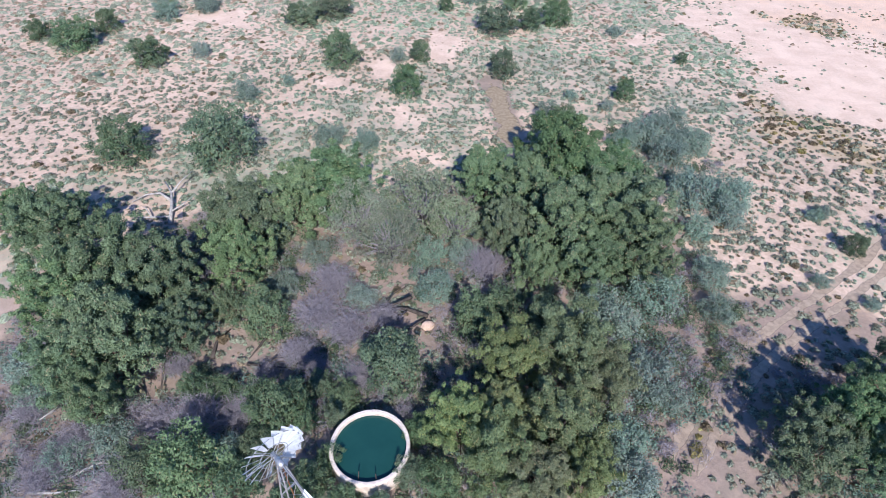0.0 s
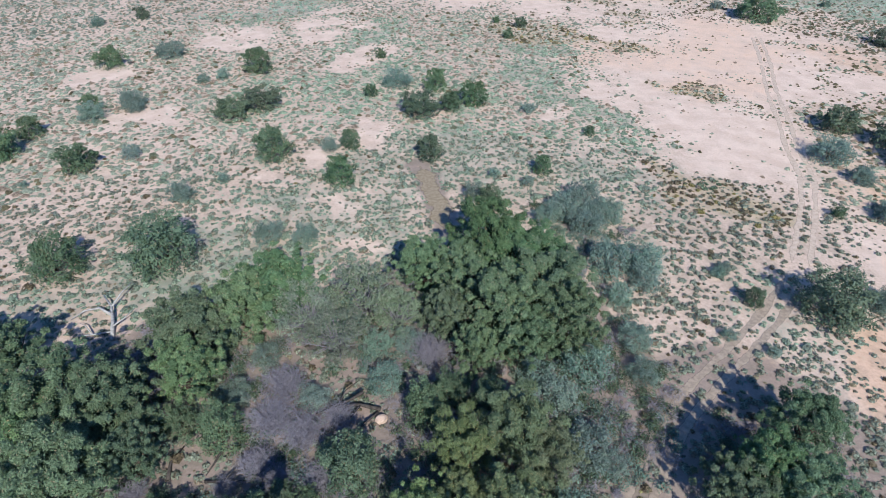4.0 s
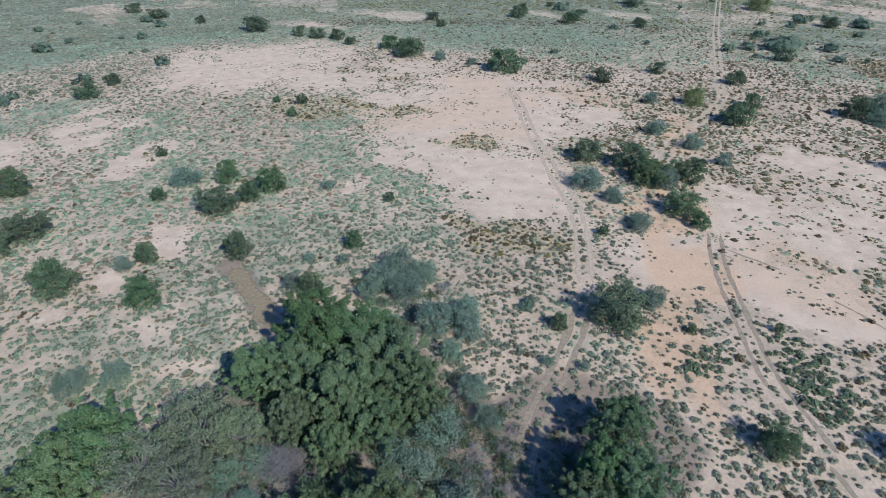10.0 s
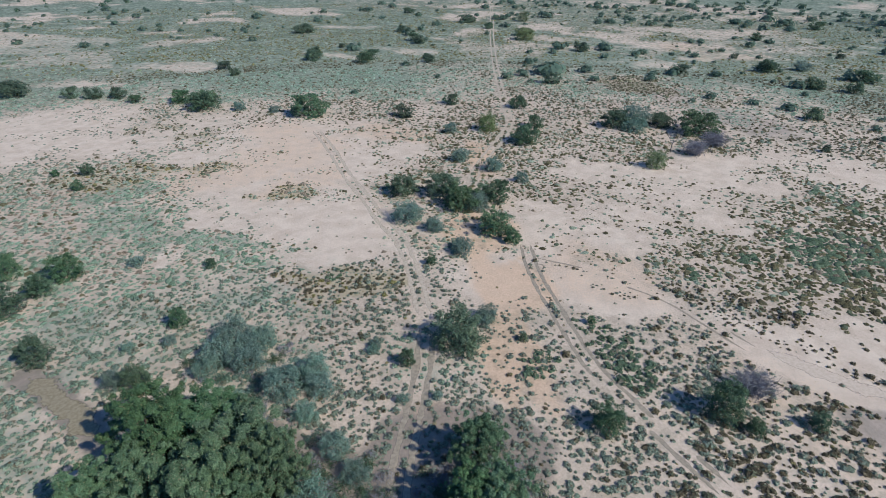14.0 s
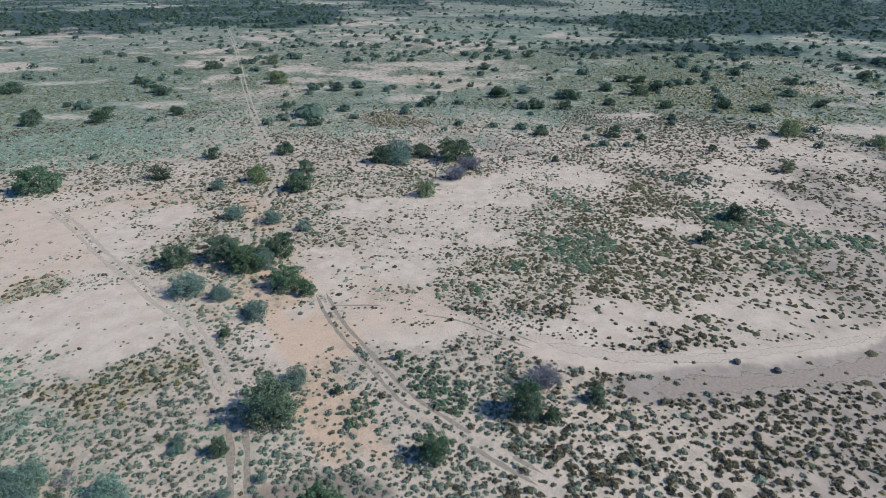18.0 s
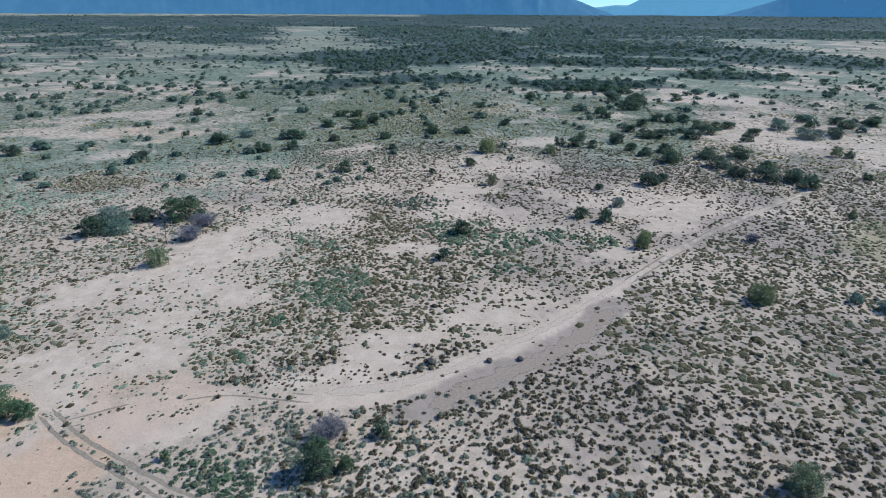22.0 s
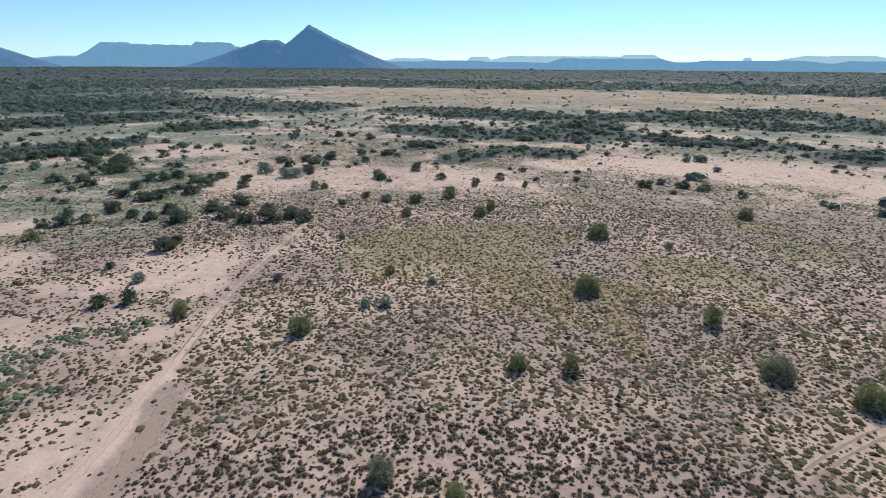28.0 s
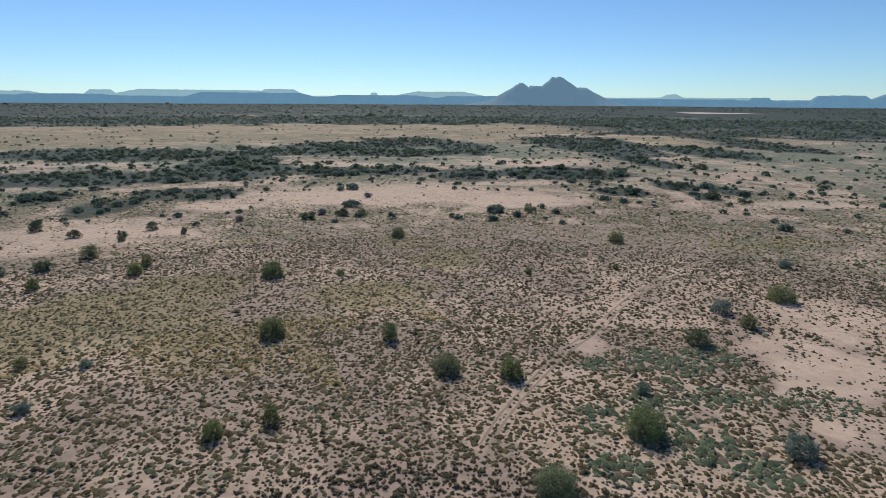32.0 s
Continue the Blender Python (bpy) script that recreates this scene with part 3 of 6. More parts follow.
BARE_D = [
    (113, 24, 7.0, 7.0, -100), (133, 6, 8.3, 5.1, -100), (127, -27, 8.1, 9.3, -100), (171, -54, 12.0, 16.3, -100),
    (197, -75, 12.4, 9.8, -99), (106, -13, 6.8, 4.5, -100), (72, -7, 10.2, 4.4, -100), (76, -21, 7.8, 2.6, -100),
    (124, -82, 11.5, 6.9, -100), (108, -74, 7.7, 5.6, -100), (95, -54, 7.9, 3.0, -100), (84, 29, 4.3, 4.2, -100),
    (400, 136, 38.7, 22.4, -98), (286, 88, 31.3, 13.5, -99), (241, 96, 28.5, 7.4, -99), (876, -303, 71.4, 67.1, -95),
    (520, -434, 71.5, 32.2, -97), (294, -217, 36.5, 30.3, -99),
]
BARE_E = [
    (413, -385, 38.7, 22.0, -98), (183, -181, 19.6, 14.6, -99), (239, -194, 21.6, 16.1, -99), (570, -156, 28.7, 21.1, -97),
    (378, -6, 21.8, 11.7, -98), (171, -65, 14.4, 12.6, -124), (130, -31, 7.8, 4.9, -124), (133, -58, 10.3, 5.9, -124),
    (117, -81, 11.9, 7.3, -124), (164, -198, 22.5, 11.0, -123), (105, -243, 27.1, 10.3, -123), (258, -240, 30.8, 30.7, -123),
    (231, -183, 17.2, 18.3, -123), (165, -264, 20.6, 11.4, -123), (200, -542, 34.0, 22.1, -122), (491, -420, 31.7, 24.8, -121),
    (417, -540, 39.1, 26.5, -121), (-45, -311, 80.9, 22.0, 177),
]
BARE_F = [
    (105, -274, 24.4, 9.5, 177), (107, -248, 19.6, 9.3, 177), (124, -212, 20.5, 11.4, 177), (27, -232, 13.8, 7.8, 177),
    (-82, -95, 9.0, 5.3, 176), (-100, -108, 7.5, 6.1, 176), (-79, -86, 10.4, 4.6, 176), (-70, -74, 7.3, 3.2, 176),
    (-254, -887, 139.3, 47.9, -178), (-502, -1083, 106.1, 76.1, -176), (-39, -753, 45.4, 32.8, -179),
    (74, -499, 39.4, 14.6, 179), (-249, -618, 46.0, 24.6, 179), (246, -479, 40.5, 14.5, 178),
]
BARE = BARE_A + BARE_B + BARE_C + BARE_D + BARE_E + BARE_F

BROWN_A = [
    (56, 133, 10.7, 6.7, -48), (43, 108, 11.1, 4.6, -48), (53, 77, 6.0, 2.5, -49), (40, 50, 9.2, 3.2, -49),
    (173, 71, 15.2, 11.2, -48), (57, 123, 9.5, 6.7, -29), (33, 111, 10.5, 6.4, -29), (51, 80, 6.1, 3.7, -29),
    (40, 49, 7.8, 3.7, -29), (168, 66, 16.1, 12.4, -72), (171, 61, 20.3, 11.8, -100),
]
BROWN = BROWN_A

GREEN_A = [
    (28, 92, 4.1, 8.1, -49), (30, 75, 14.1, 4.0, -49), (16, 81, 9.2, 6.1, -49), (120, 126, 27.6, 19.2, -48),
    (84, 146, 24.0, 8.5, -48), (14, 64, 8.9, 6.1, -29), (29, 88, 3.7, 9.0, -29), (-16, 132, 7.8, 13.7, -29),
    (0, 53, 3.3, 3.6, -29), (-11, 55, 4.3, 3.5, -29), (2, 45, 2.8, 3.0, -29), (27, 55, 4.4, 5.0, -29),
    (-1, 48, 7.2, 4.2, -13), (-16, 46, 4.1, 3.1, -13), (-27, 131, 14.3, 5.5, -12), (28, 104, 10.5, 5.9, -13),
    (349, 28, 63.2, 41.2, -71), (122, 154, 19.6, 9.6, -72),
]
GREEN_B = [
    (210, 154, 14.4, 19.9, -71), (1355, 154, 291.0, 309.8, -92), (450, -143, 68.8, 45.4, -98), (813, -78, 105.8, 114.0, -121),
    (233, -35, 25.8, 17.3, -124),
]
GREEN_LINE = [(-3, 126, 2.8, 8.0, 15), (0, 112, 2.8, 8.0, 10), (2, 99, 2.4, 7.0, 5)]
GREEN_EAST = [
    (256, -27, 66.4, 35.6, -72), (193, 14, 26.9, 13.7, -72), (200, -60, 27.1, 9.3, -72), (396, -21, 108.6, 62.8, -71),
    (292, -32, 46.6, 25.9, -99), (226, 7, 20.1, 11.1, -99), (376, -61, 67.2, 43.1, -123), (254, -3, 23.4, 18.4, -124),
]
GREEN = GREEN_LINE + GREEN_EAST + GREEN_A + GREEN_B

ORANGE_A = [
    (53, 34, 3.2, 7.0, -49), (38, 23, 1.5, 4.7, -49), (85, 63, 2.5, 7.9, -48),
]
ORANGE = ORANGE_A
WARM = [(66, 98, 17, 13, 20), (57, 80, 9, 7, 0), (72, 112, 12, 8, 30), (84, 92, 9, 12, 0), (58, 46, 8, 10, 20), (46, 96, 14, 9, 0)]

DARK_A = [
    (49, 17, 3.1, 3.6, -49), (91, 5, 5.9, 4.4, -49), (94, 1, 5.9, 4.9, -72), (136, -20, 7.4, 7.0, -72),
    (119, -24, 7.7, 6.9, -72), (105, -38, 11.2, 5.5, -72), (51, 18, 3.1, 2.2, -73), (61, 9, 4.1, 1.3, -73),
    (93, -32, 7.0, 2.7, -73), (94, 2, 7.1, 5.2, -100), (117, -25, 8.8, 4.0, -100), (107, -42, 13.0, 5.3, -100),
    (141, -13, 9.9, 5.4, -100), (51, 20, 3.3, 1.6, -100), (62, 9, 4.4, 0.8, -100), (93, 2, 4.2, 3.4, -124),
    (115, -24, 6.9, 3.2, -124), (103, -52, 9.8, 5.0, -124),
]
DARK_B = [
    (112, 4, 4.9, 2.6, -124), (-56, -100, 14.0, 7.3, 176), (-53, -84, 14.2, 7.7, 176), (-82, -112, 6.3, 6.0, 176),
    (-41, -75, 12.7, 5.4, 176),
]
DARK = DARK_A + DARK_B

YELLOW_A = [
    (55, -142, 16.4, 15.6, -124), (80, -106, 8.0, 9.7, -124), (2, -140, 14.8, 8.8, 176), (62, -121, 13.7, 9.0, 176),
    (57, -205, 12.1, 9.9, 177), (-15, -185, 17.3, 12.6, 176), (-139, -195, 23.6, 10.2, 177),
]
YELLOW = YELLOW_A

MAUVE_A = [
    (41, -147, 15.1, 9.7, 176), (-59, -191, 30.5, 19.9, 177), (20, -116, 16.1, 6.2, 176), (-43, -218, 34.4, 11.4, 177),
]
MAUVE = MAUVE_A

# lines of the tracks over the ground
MAIN_TRACK = [
    (13.0, 13.4), (14.6, 15.9), (16.6, 18.1),
    (18.9, 20.5), (20.9, 22.5),
    (25.1, 25.3), (29.8, 28.4), (34.3, 31.4), (39.8, 36.2),
    (44.9, 42.4), (48.7, 47.4), (52.5, 53.0), (54.6, 59.1),
    (58.9, 67.3), (64.1, 78.9), (70.7, 90.5), (77.9, 105.8),
]

FAR_TRACK = [
    (71.8, 55.0), (84.2, 62.5), (101.4, 68.6), (112.9, 74.1),
    (132.9, 90.7), (166.8, 117.9), (215.9, 155.3), (302.7, 218.3),
    (436.3, 320.9),
]

DIAGONAL_TRACK = [
    (64.2, 38.2), (57.4, 32.3), (51.4, 25.0), (44.9, 16.9),
    (41.5, 8.7), (38.2, 0.4),
]

CROSS_TRACK = [
    (59.8, 35.4), (62.7, 25.7), (63.6, 16.1), (61.0, 9.3),
    (59.2, 3.8),
]

PLAIN_TRACK = [
    (-10.9, -72.0), (-17.5, -84.1), (-34.0, -106.2), (-43.1, -114.7),
    (-60.0, -136.4), (-80.1, -155.3), (-120.9, -186.9), (-157.4, -207.5),
    (-193.5, -221.7),
]

DRAIN = [
    (59.8, 4.9), (59.0, -3.2), (60.8, -12.4), (65.9, -23.9),
    (72.7, -36.4), (82.1, -49.6), (88.6, -59.3), (100.1, -77.2),
    (113.0, -101.7), (127.5, -132.6),
]

SHOULDER_LINE = [
    (54.7, -7.9), (58.3, -16.3), (61.7, -24.7), (67.0, -34.8),
    (75.3, -44.7),
]

WASH_LINE = [
    (5.2, 61.7), (6.1, 56.0), (6.9, 50.5), (6.5, 46.3),
]

# plants: east, north, breadth of the crown
TREES_A = [
    (0.6, 33.5, 4.4), (1.1, 16.1, 3.8), (3.5, 38.3, 4.8), (4.9, 31.9, 4.3),
    (6.6, 36.3, 6.0), (4.0, 19.9, 4.1), (3.4, 16.9, 3.5), (2.9, 13.8, 4.5),
    (6.5, 28.5, 3.7), (9.9, 40.9, 7.4), (9.5, 31.9, 7.2), (12.8, 38.3, 7.5),
    (10.4, 28.9, 4.9), (7.9, 20.8, 5.2), (5.1, 12.7, 4.1), (14.1, 33.9, 7.4),
    (6.7, 15.5, 4.7), (14.3, 30.0, 5.4), (9.6, 19.0, 4.0), (7.6, 13.3, 3.2),
    (20.3, 15.0, 4.3), (22.6, 16.3, 4.2), (27.4, 18.9, 4.5), (24.3, 14.2, 4.7),
    (-20.2, 17.3, 3.2), (-22.1, 19.2, 4.7), (-25.5, 24.8, 5.7), (-32.8, 32.9, 4.0),
    (-20.1, 20.7, 6.5), (-29.2, 31.5, 6.4),
]

TREES_B = [
    (-22.9, 27.0, 6.6), (-16.8, 22.3, 3.2), (-19.1, 25.9, 5.8), (-14.9, 28.5, 4.5),
    (-15.3, 32.1, 6.4), (-12.1, 34.9, 5.9), (-9.2, 37.1, 6.5), (-6.6, 33.9, 5.4),
    (-4.1, 31.1, 4.7), (-2.1, 35.1, 6.3),
]

TREES = TREES_A + TREES_B

GREEN_BUSHES_A = [
    (2.3, 100.9, 2.0), (9.7, 247.2, 6.5), (16.2, 231.1, 6.3), (2.1, 24.4, 3.5),
    (6.8, 76.1, 5.5), (6.8, 62.9, 3.5), (10.3, 85.2, 4.2), (28.0, 215.0, 3.8),
    (11.6, 77.3, 3.6), (4.1, 25.6, 2.8), (15.5, 79.1, 4.9), (41.5, 193.8, 9.3),
    (27.3, 119.5, 1.7), (12.3, 50.9, 2.8), (27.6, 109.5, 2.5), (31.7, 116.1, 2.6),
    (6.8, 24.7, 2.7), (51.1, 179.9, 4.5), (55.1, 174.5, 4.8), (20.1, 57.6, 2.5),
    (59.7, 169.9, 4.8), (60.8, 161.5, 3.6), (29.4, 66.9, 1.6), (69.3, 152.5, 6.2),
    (69.7, 141.1, 8.8), (71.8, 144.8, 6.0), (99.6, 182.2, 5.1), (96.6, 170.9, 3.4),
    (84.6, 116.8, 10.4), (128.8, 171.9, 6.5),
]

GREEN_BUSHES_B = [
    (138.2, 155.0, 5.5), (143.9, 157.9, 6.9), (64.7, 64.3, 5.4), (32.7, 32.5, 1.9),
    (99.3, 97.4, 5.2), (197.7, 193.3, 6.8), (251.6, 240.2, 6.8), (184.6, 172.4, 6.4),
    (180.2, 166.8, 6.2), (157.8, 142.1, 3.7), (154.4, 137.8, 5.0), (49.9, 44.4, 1.4),
    (68.7, 58.5, 6.6), (116.2, 96.1, 4.4), (38.8, 30.5, 5.8), (67.2, 52.8, 6.8),
    (244.3, 191.7, 10.2), (234.0, 170.0, 5.1), (73.7, 50.5, 6.0), (63.7, 43.3, 5.3),
    (125.0, 80.2, 4.9), (62.7, 39.4, 2.8), (102.2, 62.9, 6.1), (113.3, 67.4, 4.6),
    (44.2, 25.2, 1.1), (155.4, 88.2, 5.9), (210.0, 106.9, 5.8), (126.4, 53.4, 6.5),
    (52.1, 20.8, 1.1), (134.3, 45.0, 5.9),
]

GREEN_BUSHES_C = [
    (195.2, 63.2, 7.0), (38.3, 12.0, 3.1), (134.4, 35.9, 10.4), (284.3, 62.2, 6.8),
    (222.3, 43.4, 5.9), (217.4, 41.5, 7.1), (337.6, 48.7, 7.9), (201.4, 24.8, 6.1),
    (165.0, 18.3, 5.1), (47.3, 4.3, 3.7), (203.3, 14.8, 4.9), (222.1, 13.9, 7.6),
    (46.9, 1.4, 1.7), (243.0, 1.9, 7.0), (214.4, -0.2, 5.1), (266.9, -11.2, 7.2),
    (51.4, -3.1, 1.8), (258.4, -18.0, 6.1), (215.7, -19.5, 6.5), (197.0, -20.5, 3.9),
    (311.1, -56.5, 5.6), (99.5, -19.7, 2.7), (343.0, -140.0, 11.9), (192.9, -82.2, 5.1),
    (339.3, -149.1, 12.1), (266.1, -121.1, 5.9), (190.6, -87.3, 7.2), (199.5, -93.4, 6.3),
    (337.6, -159.5, 12.4), (117.5, -57.0, 4.4),
]

GREEN_BUSHES_D = [
    (187.3, -92.4, 5.1), (255.9, -128.6, 8.0), (331.8, -168.5, 14.2), (244.5, -126.0, 7.2),
    (293.1, -154.1, 11.7), (198.2, -107.2, 5.4), (113.8, -61.7, 3.8), (321.4, -175.1, 14.2),
    (193.1, -105.2, 7.1), (264.4, -149.0, 13.4), (275.9, -157.2, 16.8), (291.0, -167.1, 14.8),
    (181.3, -104.9, 5.0), (222.3, -131.8, 7.2), (200.4, -121.8, 8.9), (172.6, -105.3, 5.6),
    (232.7, -145.0, 7.5), (97.6, -62.0, 3.2), (199.1, -127.5, 7.9), (229.0, -149.3, 8.5),
    (176.1, -115.0, 7.9), (142.3, -93.7, 4.2), (289.5, -191.3, 8.0), (163.3, -109.0, 9.8),
    (230.4, -157.4, 7.7), (195.5, -138.9, 8.4), (212.8, -152.9, 7.4), (165.8, -124.6, 9.7),
    (210.1, -159.6, 7.0), (211.6, -166.4, 7.2),
]

GREEN_BUSHES_E = [
    (153.6, -120.9, 9.6), (143.0, -119.0, 8.3), (186.7, -156.4, 5.7), (196.9, -167.0, 7.3),
    (137.4, -125.3, 9.3), (72.1, -70.0, 4.7), (135.6, -132.5, 9.6), (206.8, -202.6, 5.1),
    (128.3, -131.3, 7.2), (211.7, -220.3, 6.6), (191.4, -200.3, 7.2), (185.4, -195.7, 6.4),
    (156.9, -172.8, 4.2), (205.6, -233.1, 8.7), (209.6, -238.0, 7.6), (104.9, -121.6, 2.4),
    (132.5, -154.9, 3.7), (268.6, -315.5, 10.6), (200.3, -253.9, 7.8), (131.7, -168.5, 4.1),
    (239.9, -314.5, 10.3), (147.9, -201.0, 7.7), (188.5, -259.4, 6.4),
    (75.9, -105.1, 2.8), (187.0, -263.2, 7.2), (103.0, -153.6, 4.7), (111.1, -172.3, 6.4),
    (146.2, -226.9, 5.9), (125.8, -216.3, 6.2),
]

GREEN_BUSHES_F = [
    (25.4, -46.8, 2.7), (105.0, -209.4, 3.4), (81.5, -167.1, 5.8), (101.9, -228.6, 5.6),
    (29.9, -117.8, 6.7), (39.6, -163.4, 8.2), (42.2, -247.2, 7.6), (27.5, -254.4, 6.8),
    (4.5, -247.6, 5.4), (2.0, -211.6, 6.6), (-8.0, -98.5, 5.8), (-22.6, -247.5, 3.6),
    (-20.3, -95.6, 5.7), (-19.9, -62.5, 6.4), (-80.7, -198.6, 6.9), (-38.1, -75.0, 7.6),
    (-81.2, -116.0, 4.8), (-101.4, -133.1, 8.8), (-16.3, 13.7, 2.8), (-13.4, 13.5, 4.2),
    (-11.0, 13.1, 2.7), (-15.2, 18.8, 2.1), (-53.5, 72.2, 3.4), (-13.6, 18.8, 2.1),
    (-10.5, 14.8, 2.2), (-30.5, 44.7, 4.8), (-47.1, 69.3, 5.7), (-45.5, 74.9, 3.5),
    (-15.2, 25.5, 2.4), (-10.1, 17.2, 3.3),
]

GREEN_BUSHES_G = [
    (-5.2, 12.1, 2.0), (-3.3, 11.9, 1.8), (-7.2, 13.2, 2.4), (-6.2, 14.6, 1.9), (-8.0, 11.9, 2.3),
    (-36.2, 65.2, 4.9), (-12.1, 24.2, 3.4), (-9.1, 18.5, 2.1), (-40.4, 82.3, 3.1),
    (-8.1, 17.0, 1.7), (-21.0, 45.0, 6.4), (-43.9, 101.3, 5.0), (-7.7, 19.4, 1.8),
    (-46.7, 130.2, 3.4), (-6.2, 17.3, 1.7), (-6.0, 18.3, 2.1), (-20.0, 77.9, 5.5),
    (-4.6, 21.7, 2.0), (-16.2, 81.1, 5.7), (-13.0, 65.8, 4.8), (-18.6, 96.4, 5.6),
    (-3.0, 20.2, 3.9), (-1.9, 13.7, 1.9), (-1.3, 16.3, 2.0), (-4.4, 58.3, 3.5),
    (-7.8, 143.0, 6.1), (-3.1, 67.1, 2.8), (-2.2, 151.3, 4.2), (-0.1, 13.2, 2.7),
    (-0.1, 83.7, 2.5),
]

GREEN_BUSHES_H = [
    (164.1, -135.8, 9.3), (146.5, -131.9, 8.7), (140.5, -88.3, 7.7), (203.3, -151.2, 9.5),
    (212.4, -120.8, 7.6), (303.6, -56.0, 8.3), (294.1, -41.4, 5.5), (249.8, -17.7, 7.8),
    (228.5, -40.2, 5.8), (107.7, -215.7, 4.5), (87.6, -223.7, 3.5), (183.9, -236.2, 5.6),
    (151.4, -236.5, 5.2), (202.9, -217.0, 9.2), (82.3, -177.1, 4.5), (100.7, -64.5, 3.4),
    (168.5, -10.4, 3.2), (162.2, -28.6, 2.8), (238.7, -10.9, 9.9), (112.5, -26.6, 4.5),
    (221.7, -39.6, 7.0), (220.0, -52.2, 7.0), (169.6, -42.5, 4.8), (169.5, -2.4, 6.4),
    (267.8, -4.1, 6.6), (269.6, -32.6, 5.6), (283.5, -75.5, 7.2), (234.5, -73.6, 6.6),
    (310.9, -112.3, 8.8), (135.8, 179.0, 6.1),
]

GREEN_BUSHES_I = [
    (165.9, 226.2, 9.8), (152.4, 183.3, 3.0), (226.8, 145.2, 8.3), (166.4, 96.3, 2.8),
    (393.5, 153.4, 5.2), (260.6, 27.0, 3.2), (234.6, 57.1, 3.0), (139.7, 11.3, 2.1),
    (138.2, -71.8, 3.0), (340.5, 11.4, 5.6), (467.4, -7.7, 6.7), (91.8, -306.3, 5.3),
    (-38.4, -160.4, 2.5), (86.3, -219.5, 2.5), (-171.8, -292.3, 10.5), (-132.8, -307.3, 9.0),
    (-173.3, -334.2, 9.3), (-239.4, -428.7, 14.0), (-140.1, -396.1, 14.0), (-62.8, -382.7, 8.8),
    (8.8, -434.4, 10.7), (65.3, -435.7, 10.9), (-124.8, -431.3, 11.1),
]

GREEN_BUSHES = GREEN_BUSHES_H + GREEN_BUSHES_I + GREEN_BUSHES_A + GREEN_BUSHES_B + GREEN_BUSHES_C + GREEN_BUSHES_D + GREEN_BUSHES_E + GREEN_BUSHES_F + GREEN_BUSHES_G

GREY_BUSHES_A = [
    (1.5, 31.4, 2.6), (4.2, 87.5, 5.0), (10.8, 52.9, 2.7), (14.1, 57.7, 1.4),
    (22.9, 75.2, 2.2), (17.7, 55.1, 1.6), (17.7, 47.5, 2.9), (9.3, 23.8, 2.7),
    (11.0, 26.6, 3.2), (20.0, 48.4, 4.5), (16.9, 40.2, 2.9), (22.6, 50.3, 4.7),
    (21.3, 44.9, 3.8), (23.5, 47.7, 3.3), (12.1, 24.5, 3.5), (24.5, 46.9, 3.3),
    (21.5, 39.0, 4.9), (15.1, 27.0, 4.4), (75.4, 133.6, 3.3), (20.8, 34.4, 2.8),
    (80.0, 125.3, 2.7), (12.8, 20.0, 3.9), (25.1, 38.6, 3.7), (24.1, 36.5, 3.5),
    (10.5, 15.8, 3.5), (20.1, 29.3, 2.9), (19.3, 25.9, 2.6), (14.0, 18.7, 2.4),
    (10.2, 13.5, 3.3), (31.3, 36.8, 1.2),
]

GREY_BUSHES_B = [
    (31.7, 36.7, 1.3), (32.4, 37.2, 1.5), (28.4, 29.1, 1.4), (57.8, 56.7, 5.6),
    (58.7, 51.8, 2.1), (58.0, 50.8, 3.2), (31.0, 26.7, 1.2), (97.2, 80.2, 3.4),
    (55.8, 44.7, 2.0), (84.4, 67.1, 4.5), (55.3, 43.3, 3.5), (56.9, 44.2, 1.5),
    (68.6, 50.6, 4.4), (43.6, 30.8, 2.6), (84.6, 58.7, 4.3), (44.6, 30.8, 2.7),
    (83.3, 51.2, 2.7), (132.8, 51.3, 8.2), (126.4, 48.3, 5.6), (227.8, 33.3, 6.7),
    (123.7, -69.9, 3.3), (205.1, -186.0, 7.7), (187.0, -185.0, 10.6), (68.6, -85.7, 2.5),
    (65.1, -88.0, 2.9), (121.9, -167.6, 4.6), (63.3, -104.7, 2.4), (-43.3, -87.8, 2.7),
    (-80.0, -126.0, 5.5), (-123.1, -162.6, 5.5),
]

GREY_BUSHES_C = [
    (-59.0, -67.8, 5.1), (-21.3, 14.3, 2.5), (-24.8, 18.5, 2.7), (-26.9, 20.5, 2.9),
    (-19.0, 15.6, 2.9), (-12.1, 14.7, 2.5), (-40.9, 61.5, 1.1), (-39.6, 79.5, 3.6),
    (-30.7, 67.5, 2.5), (-54.4, 126.0, 2.9), (-11.7, 27.7, 2.5), (-35.0, 83.4, 3.7),
    (-34.4, 82.2, 2.6), (-13.9, 33.6, 3.2), (-22.1, 56.7, 3.2), (-35.2, 105.7, 5.5),
    (-9.9, 31.3, 2.6), (-18.2, 60.1, 1.7), (-26.8, 92.2, 2.0), (-24.0, 93.5, 2.4),
    (-11.6, 47.7, 3.1), (-5.9, 26.7, 2.4), (-31.1, 158.8, 3.1), (-7.9, 46.9, 2.9),
    (-23.7, 145.5, 3.9), (-3.9, 33.5, 4.1), (-5.9, 66.6, 2.4), (-1.1, 31.4, 2.6),
    (-0.6, 27.7, 2.9),
]

GREY_BUSHES = GREY_BUSHES_A + GREY_BUSHES_B + GREY_BUSHES_C

